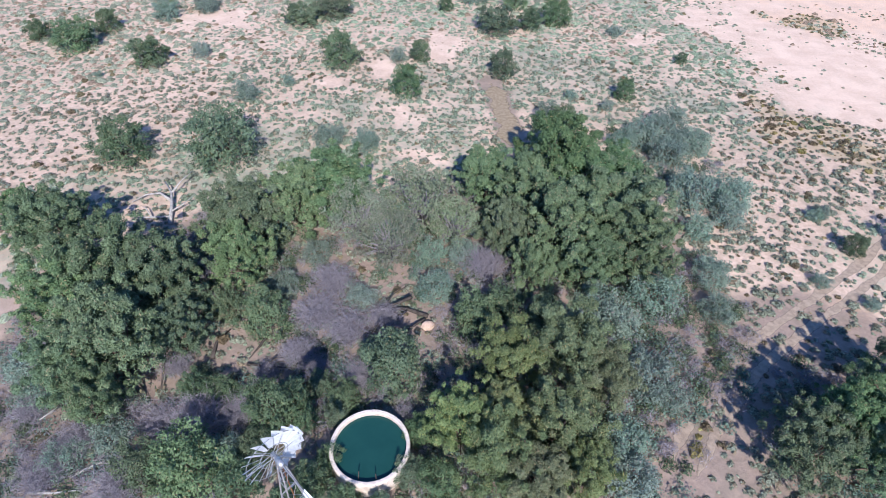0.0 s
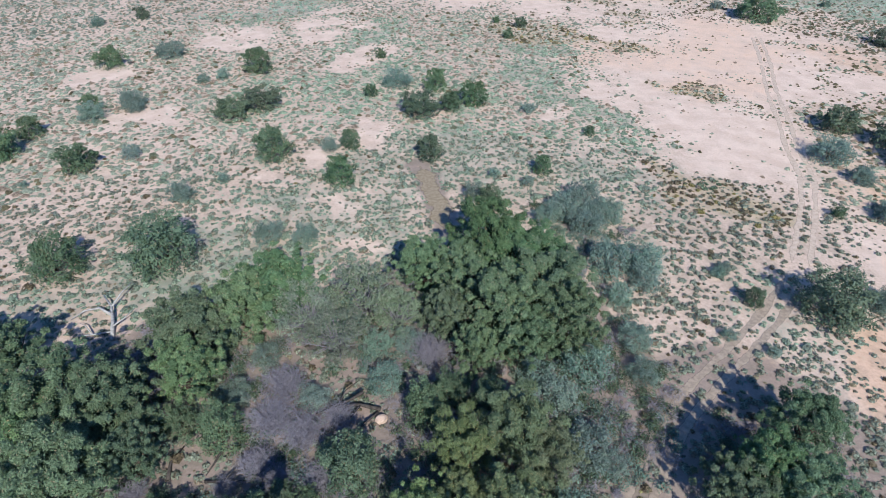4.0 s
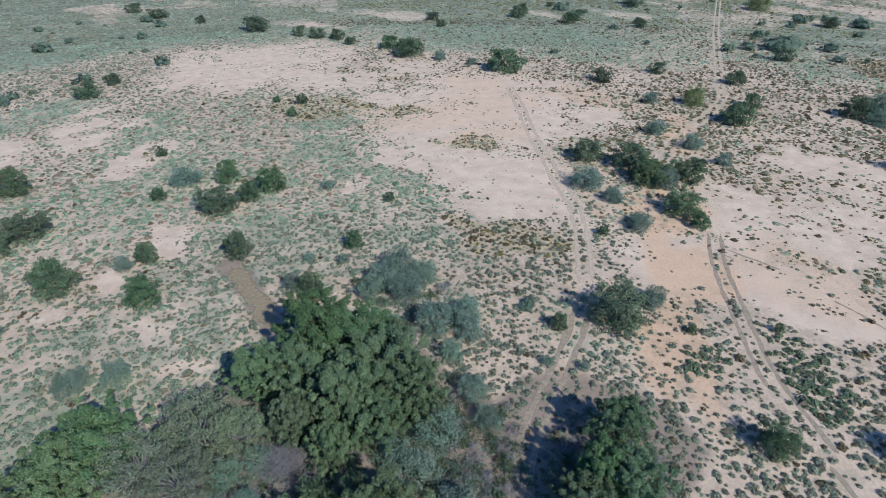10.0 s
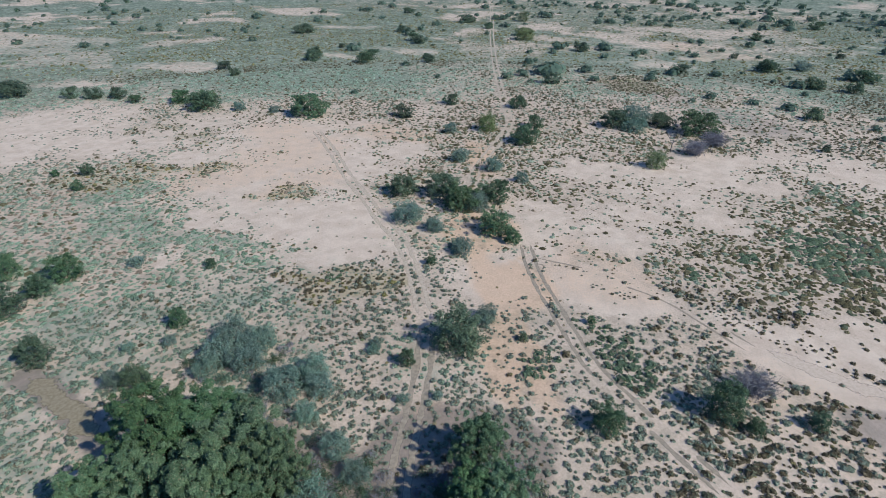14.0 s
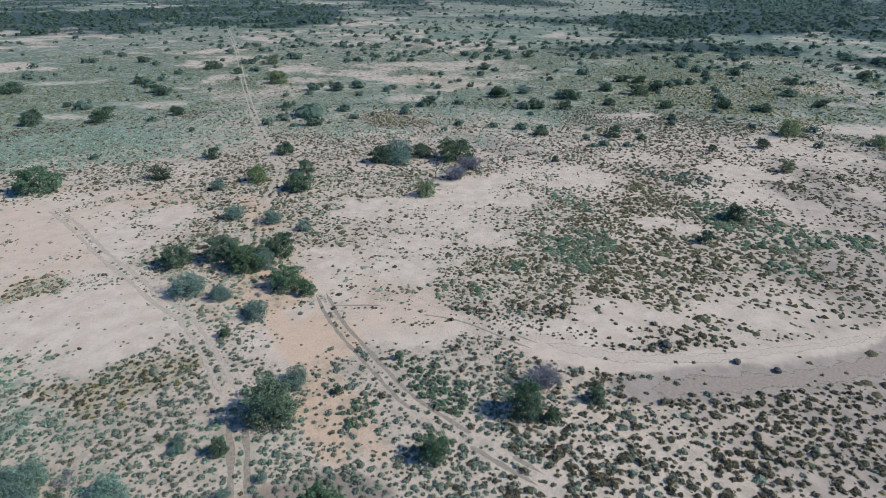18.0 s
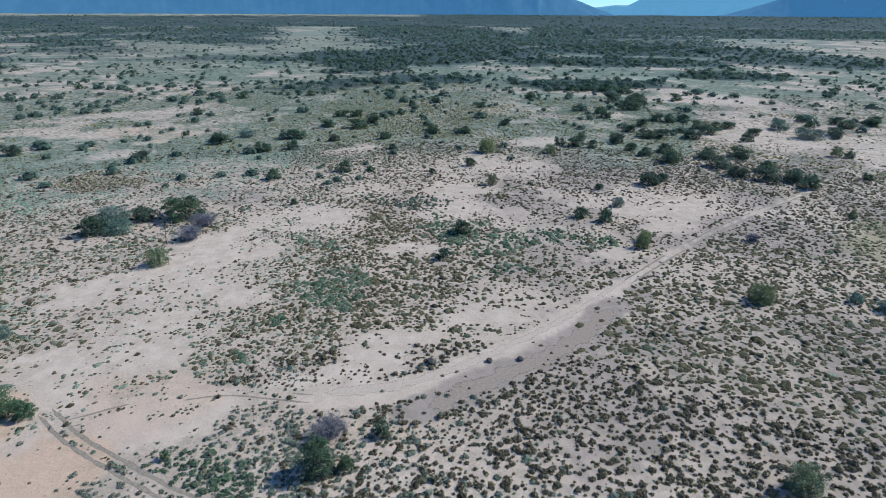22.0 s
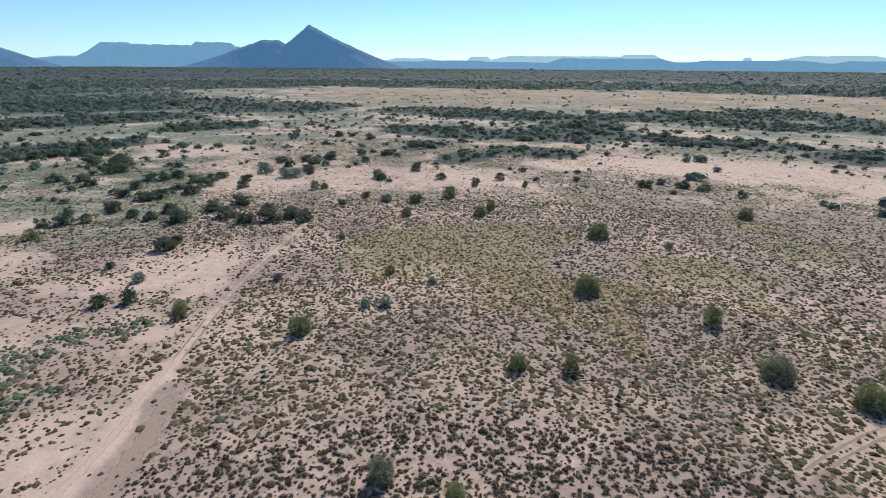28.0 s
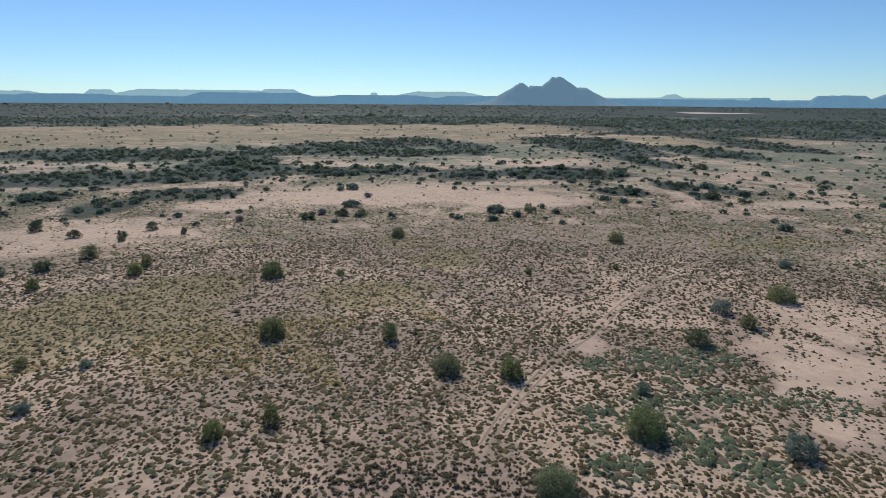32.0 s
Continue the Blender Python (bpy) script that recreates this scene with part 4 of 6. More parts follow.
DEAD_BUSHES_A = [
    (3.1, 29.8, 4.2), (3.7, 24.0, 1.9), (10.0, 25.0, 2.4), (119.7, 32.1, 6.6),
    (128.1, 30.7, 6.4), (52.4, 3.2, 4.9), (96.4, -87.5, 3.9), (71.2, -243.9, 4.6),
    (37.1, -256.8, 5.0), (18.6, -305.6, 5.6), (-21.9, 13.3, 3.3), (-24.6, 17.4, 2.7),
    (-20.9, 15.3, 2.9), (-17.5, 13.0, 3.6), (-25.6, 21.4, 3.3), (-15.3, 15.0, 2.9),
    (-16.8, 16.7, 3.0), (-14.5, 16.8, 4.6), (-17.1, 20.8, 2.5), (-12.1, 17.3, 3.3),
    (-11.3, 20.3, 2.2), (-9.3, 21.6, 3.3), (-8.0, 20.5, 2.5), (-8.8, 25.1, 4.3),
    (-8.1, 28.0, 3.7), (-6.6, 23.7, 4.2), (-5.1, 20.2, 2.8), (-4.1, 24.6, 3.1),
    (-2.3, 17.3, 2.0),
]

DEAD_BUSHES = DEAD_BUSHES_A

PALE_BUSHES_A = [
    (104.3, 74.9, 5.1), (266.3, 171.6, 6.3), (217.3, 139.0, 8.3), (106.8, 35.3, 4.3),
    (186.9, -52.7, 7.2), (148.3, -43.6, 3.8), (181.5, -74.1, 4.1), (159.4, -170.0, 4.7),
    (34.9, -44.9, 3.7), (152.4, -204.2, 5.2), (104.7, -186.6, 7.1), (22.6, -82.4, 3.3),
    (18.8, -254.7, 5.2), (3.5, -114.7, 4.3), (-61.2, -261.5, 5.0), (-64.1, -107.7, 5.5),
]

PALE_BUSHES = PALE_BUSHES_A

LOW_BUSHES_A = [
    (38.9, 52.4, 1.9), (42.0, 21.8, 3.0), (48.9, 17.3, 4.6), (46.9, 13.4, 3.8),
    (71.6, 14.9, 2.6), (80.7, 11.1, 2.6), (88.9, 2.8, 8.5), (134.0, -19.6, 7.1),
    (111.0, -25.0, 8.0), (-38.0, -100.1, 4.6), (-32.8, -81.9, 4.8), (-30.5, -66.2, 6.5),
    (-42.8, -84.3, 7.0), (-54.3, -96.9, 6.8), (-45.4, -70.3, 7.8), (-57.1, -85.6, 6.1),
    (-50.7, -64.6, 7.3), (-72.6, -82.0, 8.0), (-154.3, -164.9, 7.5),
]

LOW_BUSHES = LOW_BUSHES_A

TALL_BUSHES_A = [
    (30.7, -78.7, 3.3), (19.1, -162.1, 2.9), (-67.3, -164.0, 2.5),
]

TALL_BUSHES = TALL_BUSHES_A

# ---- the ground ----
def patches(x, y, rows, soft=0.35):
    """How far places lie inside any of the patches, whose edges wander."""
    best = np.zeros(np.shape(x))
    wob = (lumps(x, y, 9, 3) * 0.5 + lumps(x, y, 30, 4) * 0.5 - 0.5) * 1.3
    for cx, cy, a, b, turn, strength in rows:
        c, s = math.cos(radians(turn)), math.sin(radians(turn))
        u, v = ((x - cx) * c + (y - cy) * s) / a, ((y - cy) * c - (x - cx) * s) / b
        r = np.sqrt(u * u + v * v) + wob
        best = np.maximum(best, strength * (1 - step(1 - soft, 1 + soft, r)))
    return best


def spots(x, y, rows, seed=0):
    """How far places lie inside spots with ragged edges."""
    x, y = np.asarray(x, float), np.asarray(y, float)
    out = np.zeros(np.shape(x))
    for cx, cy, a, b, turn in rows:
        reach = 1.6 * max(a, b)
        near = (np.abs(x - cx) < reach) & (np.abs(y - cy) < reach)
        if not near.any():
            continue
        px, py = x[near], y[near]
        c, s = math.cos(radians(turn)), math.sin(radians(turn))
        u, v = ((px - cx) * c + (py - cy) * s) / a, ((py - cy) * c - (px - cx) * s) / b
        grain = min(max((a * b) ** 0.5 * 0.8, 2.5), 60)
        r = np.hypot(u, v) + (lumps(px, py, grain, seed + 61) - 0.5) * 2.2 + (value_noise(px, py, 2.2, seed + 67) - 0.5) * 0.35
        out[near] = np.maximum(out[near], 1 - step(0.5, 1.12, r))
    return out


def off_line(x, y, line):
    """The distance of places from a line over the ground, and the side they lie on."""
    best = np.full(np.shape(x), 1e9)
    for (ax, ay), (bx, by) in zip(line, line[1:]):
        dx, dy = bx - ax, by - ay
        t = np.clip(((x - ax) * dx + (y - ay) * dy) / (dx * dx + dy * dy + 1e-9), 0, 1)
        best = np.minimum(best, np.hypot(x - ax - t * dx, y - ay - t * dy))
    return best


def azimuth(x, y):
    return np.degrees(np.arctan2(x, y)) % 360


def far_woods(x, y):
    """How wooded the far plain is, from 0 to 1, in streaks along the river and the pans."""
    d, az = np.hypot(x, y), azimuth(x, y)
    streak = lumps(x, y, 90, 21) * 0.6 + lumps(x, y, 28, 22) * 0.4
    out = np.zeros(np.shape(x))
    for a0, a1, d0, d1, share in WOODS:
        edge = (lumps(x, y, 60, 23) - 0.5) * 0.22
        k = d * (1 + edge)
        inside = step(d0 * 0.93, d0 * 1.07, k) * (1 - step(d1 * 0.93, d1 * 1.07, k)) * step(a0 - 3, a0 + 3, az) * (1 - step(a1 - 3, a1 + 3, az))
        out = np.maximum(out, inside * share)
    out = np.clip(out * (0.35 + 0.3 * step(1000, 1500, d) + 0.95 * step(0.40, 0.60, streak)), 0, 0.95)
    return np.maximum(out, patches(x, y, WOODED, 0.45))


# far belts of trees: from and to bearing, from and to distance, share of ground
WOODS = [
    (35, 64, 560, 900, 0.8), (64, 86, 620, 900, 0.3), (35, 86, 900, 1900, 0.45), (104, 126, 700, 1300, 0.8), (110, 232, 1350, 2000, 1.0),
    (100, 232, 2100, 5000, 1.0), (60, 110, 1900, 3600, 0.6), (196, 232, 1000, 1400, 0.8),
]


def rise(x, y):
    """The plain is level near by and climbs a little towards the hills."""
    d = np.hypot(x, y)
    return 26 * step(1500, 4850, d) + (lumps(x, y, 400, 31) - 0.5) * 6 * step(500, 1500, d)


# fallen leaves and trodden soil under the trees; also painted to darken their shadows
LITTER_AND_SHADE = [(-22, 22, 10, 11, 0, 1), (-9, 31, 15, 8, 0, 1), (8, 33, 10, 11, 0, 1), (7, 19, 11, 10, 0, 1), (-10, 17, 10, 9, 0, 1), (16, 27, 5, 12, 0, 0.8), (24, 18, 9, 9, 0, 1)]


def soil_layers(x, y):
    d = np.hypot(x, y)
    sand, red, grey = patches(x, y, SAND), patches(x, y, RED) * np.where(y < -10, 0.2, 1.0), patches(x, y, GREY)
    litter = patches(x, y, LITTER_AND_SHADE, 0.3)
    bare, green, brown_spot = spots(x, y, BARE, 1) * np.where(y < -15, 0.7, 0.85) * (1 - 0.25 * step(130, 190, d)) * np.clip(0.45 + 1.1 * lumps(x, y, 11, 48), 0.6, 1), spots(x, y, GREEN, 2), spots(x, y, BROWN, 3)
    red = np.maximum(np.maximum(red, 0.9 * spots(x, y, ORANGE, 4)), 0.5 * spots(x, y, WARM, 8))
    olive, grass = patches(x, y, OLIVE) * np.where(y > 20, 0.3, 1.0), 0.65 * patches(x, y, GRASS, 0.5)
    bearing = azimuth(x, y)
    south = step(112, 140, bearing) * (1 - step(232, 250, bearing))
    far = np.where(south > 0.5, step(230, 420, d), step(150, 215, d + (lumps(x, y, 40, 46) - 0.5) * 90))
    spread = lumps(x, y, 42, 41) * 0.55 + lumps(x, y, 12, 44) * 0.45
    pans = step(0.535, 0.60, spread + 0.005 * south * (1 - step(430, 600, d))) * step(150, 300, d) * (1 - 0.3 * south)
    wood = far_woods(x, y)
    sand = np.maximum(sand * (1 - 0.8 * wood), pans * (0.66 + 0.25 * south) * (1 - 0.6 * step(1000, 1700, d)))
    plain = step(0.35, 0.6, lumps(x, y, 160, 43))
    grass = np.maximum(grass, far * (0.6 + 0.35 * plain) * (1 - 0.9 * pans) * (1 - 0.35 * south * (1 - step(420, 620, d))))
    grass = np.maximum(grass * (1 - 0.75 * sand * (d < 200)), wood)
    brown = step(128, 145, bearing) * (1 - step(212, 225, bearing)) * step(690, 760, d) * (1 - step(1250, 1400, d))
    grass = grass * (1 - 0.85 * brown)
    olive = np.maximum(olive, brown * 0.6)
    grey = np.maximum(grey, (0.12 + 0.8 * step(0.42, 0.57, lumps(x, y, 26, 45) * 0.6 + lumps(x, y, 8, 47) * 0.4)) * step(15, -55, y) * (1 - 0.7 * sand))
    grey = np.maximum(grey * (1 - 0.8 * bare), spots(x, y, MAUVE, 5))
    sand = np.maximum(sand * (1 - 0.8 * green) * (1 - 0.75 * brown_spot) * (1 - 0.5 * spots(x, y, DARK, 6)), bare) * (1 - litter)
    grass = np.maximum(grass * (1 - 0.7 * brown_spot), 0.55 * green) * (1 - 0.9 * bare)
    olive = np.maximum(np.maximum(olive * (1 - bare), 0.55 * brown_spot), 0.62 * spots(x, y, YELLOW, 7))
    # the washed road with its silt shoulder, and the dry wash
    road = 1 - step(1.2, 3.6, off_line(x, y, DRAIN) + (lumps(x, y, 4, 49) - 0.5) * 2.5 + 2.0 * step(-35, -62, y))
    sand = np.maximum(sand, 0.9 * road)
    grass, olive = grass * (1 - 0.8 * road), olive * (1 - 0.8 * road)
    silt = 1 - step(1.8, 4.2, off_line(x, y, SHOULDER_LINE) + (lumps(x, y, 4, 50) - 0.5) * 2.5)
    grey = np.maximum(grey * (1 - 0.7 * road), silt)
    sand = sand * (1 - 0.85 * silt)
    litter = np.maximum(litter, 0.75 * (1 - step(0.8, 2.6, off_line(x, y, WASH_LINE) + (lumps(x, y, 3, 55) - 0.5) * 1.2)))
    cover = np.clip(0.95 - 0.85 * sand + 0.2 * olive, 0.12, 1) * (0.22 + 0.78 * step(120, 280, d)) * (1 - 0.45 * step(600, 1300, d))
    cover = np.maximum(cover, wood)
    return sand, red, grey, olive, grass, cover, wood, litter


def build_ground():
    around = 560
    rings = [0.5]
    while rings[-1] < 4880:
        rings.append(rings[-1] + max(0.9, rings[-1] * 0.016))
    turn = np.linspace(0, TAU, around, endpoint=False)
    r = np.array(rings)
    x, y = np.outer(r, np.cos(turn)), np.outer(r, np.sin(turn))
    z = rise(x, y)
    verts = np.stack([x, y, z], -1).reshape(-1, 3)
    n = len(rings)
    i, j = np.meshgrid(np.arange(n - 1), np.arange(around), indexing="ij")
    a, b = i * around + j, i * around + (j + 1) % around
    faces = np.stack([a, a + around, b + around, b], -1).reshape(-1, 4)
    me = mesh_of("ground", verts, faces, GROUND, True)
    hole = bmesh.new()
    hole.from_mesh(me)
    hole.verts.ensure_lookup_table()
    hole.faces.new([hole.verts[k] for k in range(around)])
    hole.to_mesh(me)
    hole.free()
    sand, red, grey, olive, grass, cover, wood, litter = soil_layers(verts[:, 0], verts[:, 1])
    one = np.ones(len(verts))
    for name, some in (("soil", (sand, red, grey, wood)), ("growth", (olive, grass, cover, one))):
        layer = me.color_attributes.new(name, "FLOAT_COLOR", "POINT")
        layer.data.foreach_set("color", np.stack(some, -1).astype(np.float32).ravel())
    layer = me.attributes.new("litter", "FLOAT", "POINT")
    layer.data.foreach_set("value", litter.astype(np.float32))
    return tagged(new("ground", me), "pale sandy semi-desert plain with red and grey patches", "ground", kind="structure")


build_ground()


def along(line, gap, every=0.8):
    """Places along a line, shifted to one side by gap, rounded at the bends."""
    p = np.array(line, float)
    for _ in range(3):
        q = np.empty((2 * len(p) - 2, 2))
        q[0::2], q[1::2] = p[:-1] * 0.75 + p[1:] * 0.25, p[:-1] * 0.25 + p[1:] * 0.75
        p = np.vstack([p[:1], q, p[-1:]])
    s = np.r_[0, np.cumsum(np.hypot(*np.diff(p, axis=0).T))]
    k = np.arange(0, s[-1], every)
    p = np.stack([np.interp(k, s, p[:, 0]), np.interp(k, s, p[:, 1])], -1)
    d = np.gradient(p, axis=0)
    d /= np.linalg.norm(d, axis=1)[:, None] + 1e-9
    side = np.stack([-d[:, 1], d[:, 0]], -1)
    return p + side * gap, side


def ribbon(name, line, gap, half, mat, label, lift=0.012, seed=0, broken=0.0, grow=0.0):
    """A worn strip of bare soil that follows the ground, with ragged edges."""
    p, side = along(line, gap, 0.5)
    n = len(p)
    w1 = 1.6 * half * (0.55 + 0.9 * value_noise(p[:, 0], p[:, 1], 1.3, seed)) * (1 + grow * np.linspace(0, 1, n))
    w2 = 1.6 * half * (0.55 + 0.9 * value_noise(p[:, 0], p[:, 1], 1.1, seed + 5)) * (1 + grow * np.linspace(0, 1, n))
    taper = np.minimum(1, np.minimum(np.arange(n), np.arange(n)[::-1]) / 6.0)
    worn = value_noise(p[:, 0], p[:, 1], 6, seed + 9)
    keep = np.where(worn < broken, 0.05, 1.0) * taper
    a, b = p + side * (w1 * keep)[:, None], p - side * (w2 * keep)[:, None]
    z = rise(p[:, 0], p[:, 1]) + lift
    verts = np.concatenate([np.c_[a, z], np.c_[p, z + 0.004], np.c_[b, z]])
    k = np.arange(n - 1)
    faces = np.concatenate([np.stack([k, k + n, k + n + 1, k + 1], -1), np.stack([k + n, k + 2 * n, k + 2 * n + 1, k + n + 1], -1)])
    me = mesh_of(name, verts, faces[:, ::-1], mat)
    layer = me.attributes.new("worn", "FLOAT", "POINT")
    layer.data.foreach_set("value", np.concatenate([0 * keep, keep, 0 * keep]).astype(np.float32))
    return tagged(new(name, me), label, "track", kind="structure")


RUTS = [(MAIN_TRACK[:9], RUT_DARK, 0.08, 0.34), (MAIN_TRACK[8:], RUT, 0.08, 0.30), (FAR_TRACK, RUT, 0.0, 0.26), (DIAGONAL_TRACK, RUT_DARK, 0.3, 0.24),
        (CROSS_TRACK, RUT_DARK, 0.5, 0.16), (PLAIN_TRACK, RUT_DARK, 0.2, 0.24), (DRAIN[5:], RUT_DARK, 0.2, 0.2)]
for k, (line, mat, broken, half) in enumerate(RUTS):
    for gap in (-0.76, 0.76):
        ribbon("wheel_track", line, gap, half, mat, "bare sandy wheel rut of a farm track", 0.012, k * 20 + int(gap > 0), broken)
ribbon("sandy_road", DRAIN[:7], 0.9, 1.0, ROAD, "pale washed sandy road across the plain", 0.010, 91, 0.0, -0.8)
ribbon("road_shoulder", SHOULDER_LINE, 0, 1.5, SHOULDER, "smooth brown silt shoulder beside the road", 0.006, 93)
ribbon("dry_wash", WASH_LINE, 0, 1.1, WASH, "bare brown silt of a dry wash", 0.010, 95)
LINES = [line for line, *_ in RUTS]


# ---- low scrub, too many to count ----
def sprays(rng, at, up, leaf, wide=0.42, corners=4):
    """Bent leaf sprays, or plain pointed leaves of three corners: places, the way they face, and their length."""
    n = len(at)
    up = up / (np.linalg.norm(up, axis=1)[:, None] + 1e-9)
    side = np.cross(up, rng.normal(size=(n, 3)))
    side /= np.linalg.norm(side, axis=1)[:, None] + 1e-9
    ahead = np.cross(side, up)
    ln = (leaf * rng.uniform(0.6, 1.4, n))[:, None]
    wd = ln * wide
    if corners == 3:
        v = np.stack([at - ahead * ln * 0.4 + side * wd * 0.5, at + ahead * ln * 0.6 - up * ln * 0.1, at - ahead * ln * 0.4 - side * wd * 0.5], 1)
        return v.reshape(-1, 3), np.arange(3 * n).reshape(-1, 3)
    v = np.stack([at - ahead * ln * 0.5, at + side * wd * 0.5 + up * ln * 0.10, at + ahead * ln * 0.5 - up * ln * 0.08,
                  at - side * wd * 0.5 + up * ln * 0.10], 1).reshape(-1, 3)
    return v, np.arange(4 * n).reshape(-1, 4)


def scatter(name, places, sizes, mat, label, seed, leaves, flat=1.0):
    """Low uneven cushions of twigs; near by each is covered with leaf sprays."""
    rng = np.random.default_rng(seed)
    n, sides = len(places), 6
    a = np.arange(sides) * TAU / sides + rng.uniform(0, TAU, (n, 1)) + rng.uniform(-0.3, 0.3, (n, sides))
    wide = sizes[:, None] * (0.44 if leaves else 0.60) * rng.uniform(0.55, 1.4, (n, sides))
    tall = sizes * rng.uniform(0.26, 0.48, n) * flat * (0.85 if leaves else 1.2)
    top = np.stack([rng.normal(size=n) * sizes * 0.1, rng.normal(size=n) * sizes * 0.1, tall], -1)[:, None]
    foot = np.stack([np.cos(a) * wide, np.sin(a) * wide, np.full((n, sides), 0.02)], -1)
    base = np.concatenate([places, rise(places[:, 0], places[:, 1])[:, None]], 1)[:, None]
    v = (np.concatenate([top, foot], 1) + base).reshape(-1, 3)
    k = np.arange(sides)
    f = np.stack([k * 0, 1 + k, 1 + (k + 1) % sides], -1)
    f = (f[None] + (np.arange(n) * (sides + 1))[:, None, None]).reshape(-1, 3)
    if leaves:
        a = np.arange(leaves) * 2.399 + rng.uniform(0, TAU, (n, 1))
        r = np.sqrt((np.arange(leaves) + 0.3) / leaves) * rng.uniform(0.7, 1.25, (n, leaves))
        out = np.stack([np.cos(a) * r, np.sin(a) * r, 0.25 + 0.8 * np.sqrt(np.clip(1 - 0.7 * r * r, 0, 1))], -1)
        at = out * sizes[:, None, None] * 0.46
        at[:, :, 2] *= rng.uniform(0.45, 0.8, (n, 1)) * flat
        face = out + rng.normal(size=out.shape) * 0.3 + (0, 0, 0.35)
        lv, lf = sprays(rng, (at + base).reshape(-1, 3), face.reshape(-1, 3), np.repeat(sizes, leaves) * 0.42, 0.62, 3)
        v, f = np.concatenate([v, lv]), np.concatenate([f, lf + len(v)])
    return tagged(new(name, mesh_of(name, v, f, mat, True)), label, "scrub", kind="stuff")


def build_scrub(cell, d0, d1, leaves, seed, grow=1.0, rest=False):
    """The tufts of one ring of the plain, or of the rest of it, right below and to the west, set out wider apart."""
    rng = np.random.default_rng(seed)
    g = np.arange(-d1, d1, cell)
    x, y = [v.ravel() for v in np.meshgrid(g, g)]
    x, y = x + rng.uniform(-0.47, 0.47, len(x)) * cell, y + rng.uniform(-0.47, 0.47, len(y)) * cell
    d, az = np.hypot(x, y), azimuth(x, y)
    near = np.where((az < 60) | (az > 300), 12, np.clip(12 + (az - 60) * 0.4, 12, 58))
    seen = (d > np.maximum(near, d0)) & (d < d1) & ((az < 228) | (az > 312))
    if rest:
        seen = ~seen & (d < d1)
    x, y, d, az = x[seen], y[seen], d[seen], az[seen]
    sand, red, grey, olive, grass, *_ = soil_layers(x, y)
    clump = lumps(x, y, 6, 51) * 0.5 + lumps(x, y, 24, 52) * 0.5
    even = step(10, -30, y)
    north = step(58, 22, x + (lumps(x, y, 12, 54) - 0.5) * 20) * step(-5, 25, y)
    keep = (0.44 + 0.36 * even + 0.34 * north) + (0.46 - 0.30 * even - 0.30 * north) * step(0.40, 0.56, clump)
    keep = keep * np.clip(1 - 1.05 * sand * (0.35 + 0.9 * step(0.43, 0.55, lumps(x, y, 7, 53))), 0.06, 1) * (1 - 0.55 * red) + 0.15 * olive
    keep = keep * (1 - 0.34 * even) * (1 - 0.12 * north)
    thick = np.maximum(patches(x, y, [(a, b, w * 0.75, w * 0.6, 0, 1) for a, b, w in LOW_BUSHES], 0.4), 0.62 * spots(x, y, DARK, 6))
    brown = spots(x, y, BROWN, 3)
    bare = spots(x, y, BARE, 1)
    keep = keep * (1 - (0.45 + 0.5 * step(0.40, 0.55, lumps(x, y, 7, 57))) * bare)
    keep = np.maximum(np.maximum(np.maximum(keep, 0.85 * thick), 0.8 * brown), 0.85 * spots(x, y, GREEN, 2))
    for line in LINES:
        far = off_line(x, y, line)
        keep = np.where(np.abs(far - 0.76) < 0.46, 0.0, np.where(far < 0.4, np.maximum(keep, 0.7), keep))
    keep = np.where(off_line(x, y, DRAIN) < 2.4 - 1.6 * step(-35, -62, y), 0.02, keep)
    keep = np.where(off_line(x, y, SHOULDER_LINE) < 1.8, 0.04, keep)
    keep = np.where(off_line(x, y, WASH_LINE) < 1.3, 0.0, keep)
    keep = np.where(np.hypot(x + 4.05, y - 15) < 2.6, 0, keep)
    keep = keep * (1 - 0.6 * step(220, 380, d))
    ok = rng.uniform(size=len(x)) < keep
    x, y, grass, olive, sand, thick = x[ok], y[ok], grass[ok], olive[ok], sand[ok], thick[ok]
    brown = brown[ok]
    size = np.clip(rng.lognormal(-0.53, 0.36, len(x)), 0.2, 1.3) * grow * (1 - 0.14 * step(-10, 20, y)) * (1 - 0.35 * sand)
    south = step(12, -35, y + (lumps(x, y, 25, 61) - 0.5) * 50) + 0.5 * olive
    olive_ones = rng.uniform(size=len(x)) < np.clip(south * 0.92 + 0.05 + 0.2 * brown + 0.55 * step(50, 75, x), 0, 1)
    yellow = ((olive > 0.3) & (rng.uniform(size=len(x)) < 0.5) & (y < 20)) | ((brown > 0.4) & (rng.uniform(size=len(x)) < 0.08))
    size *= 1 + 0.25 * (thick > 0.4)
    at = np.stack([x, y], -1)
    dense = (thick > 0.45) & (rng.uniform(size=len(x)) < 0.88)
    if dense.any():
        scatter("dark_scrub", at[dense], size[dense], SCRUB_DARK, "thickets of dark grey-green desert scrub", seed + 4, leaves)
    yellow = yellow & ~dense
    lush = (grass > 0.28) & (y > 15) & (np.hypot(x, y) < 200) & (rng.uniform(size=len(x)) < 0.65) & ~dense
    if lush.any():
        scatter("green_scrub", at[lush], size[lush], SCRUB_GREEN, "low fresh green scrub tufts on pale ground", seed + 6, leaves, 0.85)
    if yellow.any():
        scatter("yellow_scrub", at[yellow], size[yellow], SCRUB_YELLOW, "low yellow-olive scrub in a mossy patch", seed + 3, leaves)
    rest = ~yellow & ~dense & ~lush
    at, size, olive_ones = at[rest], size[rest], olive_ones[rest]
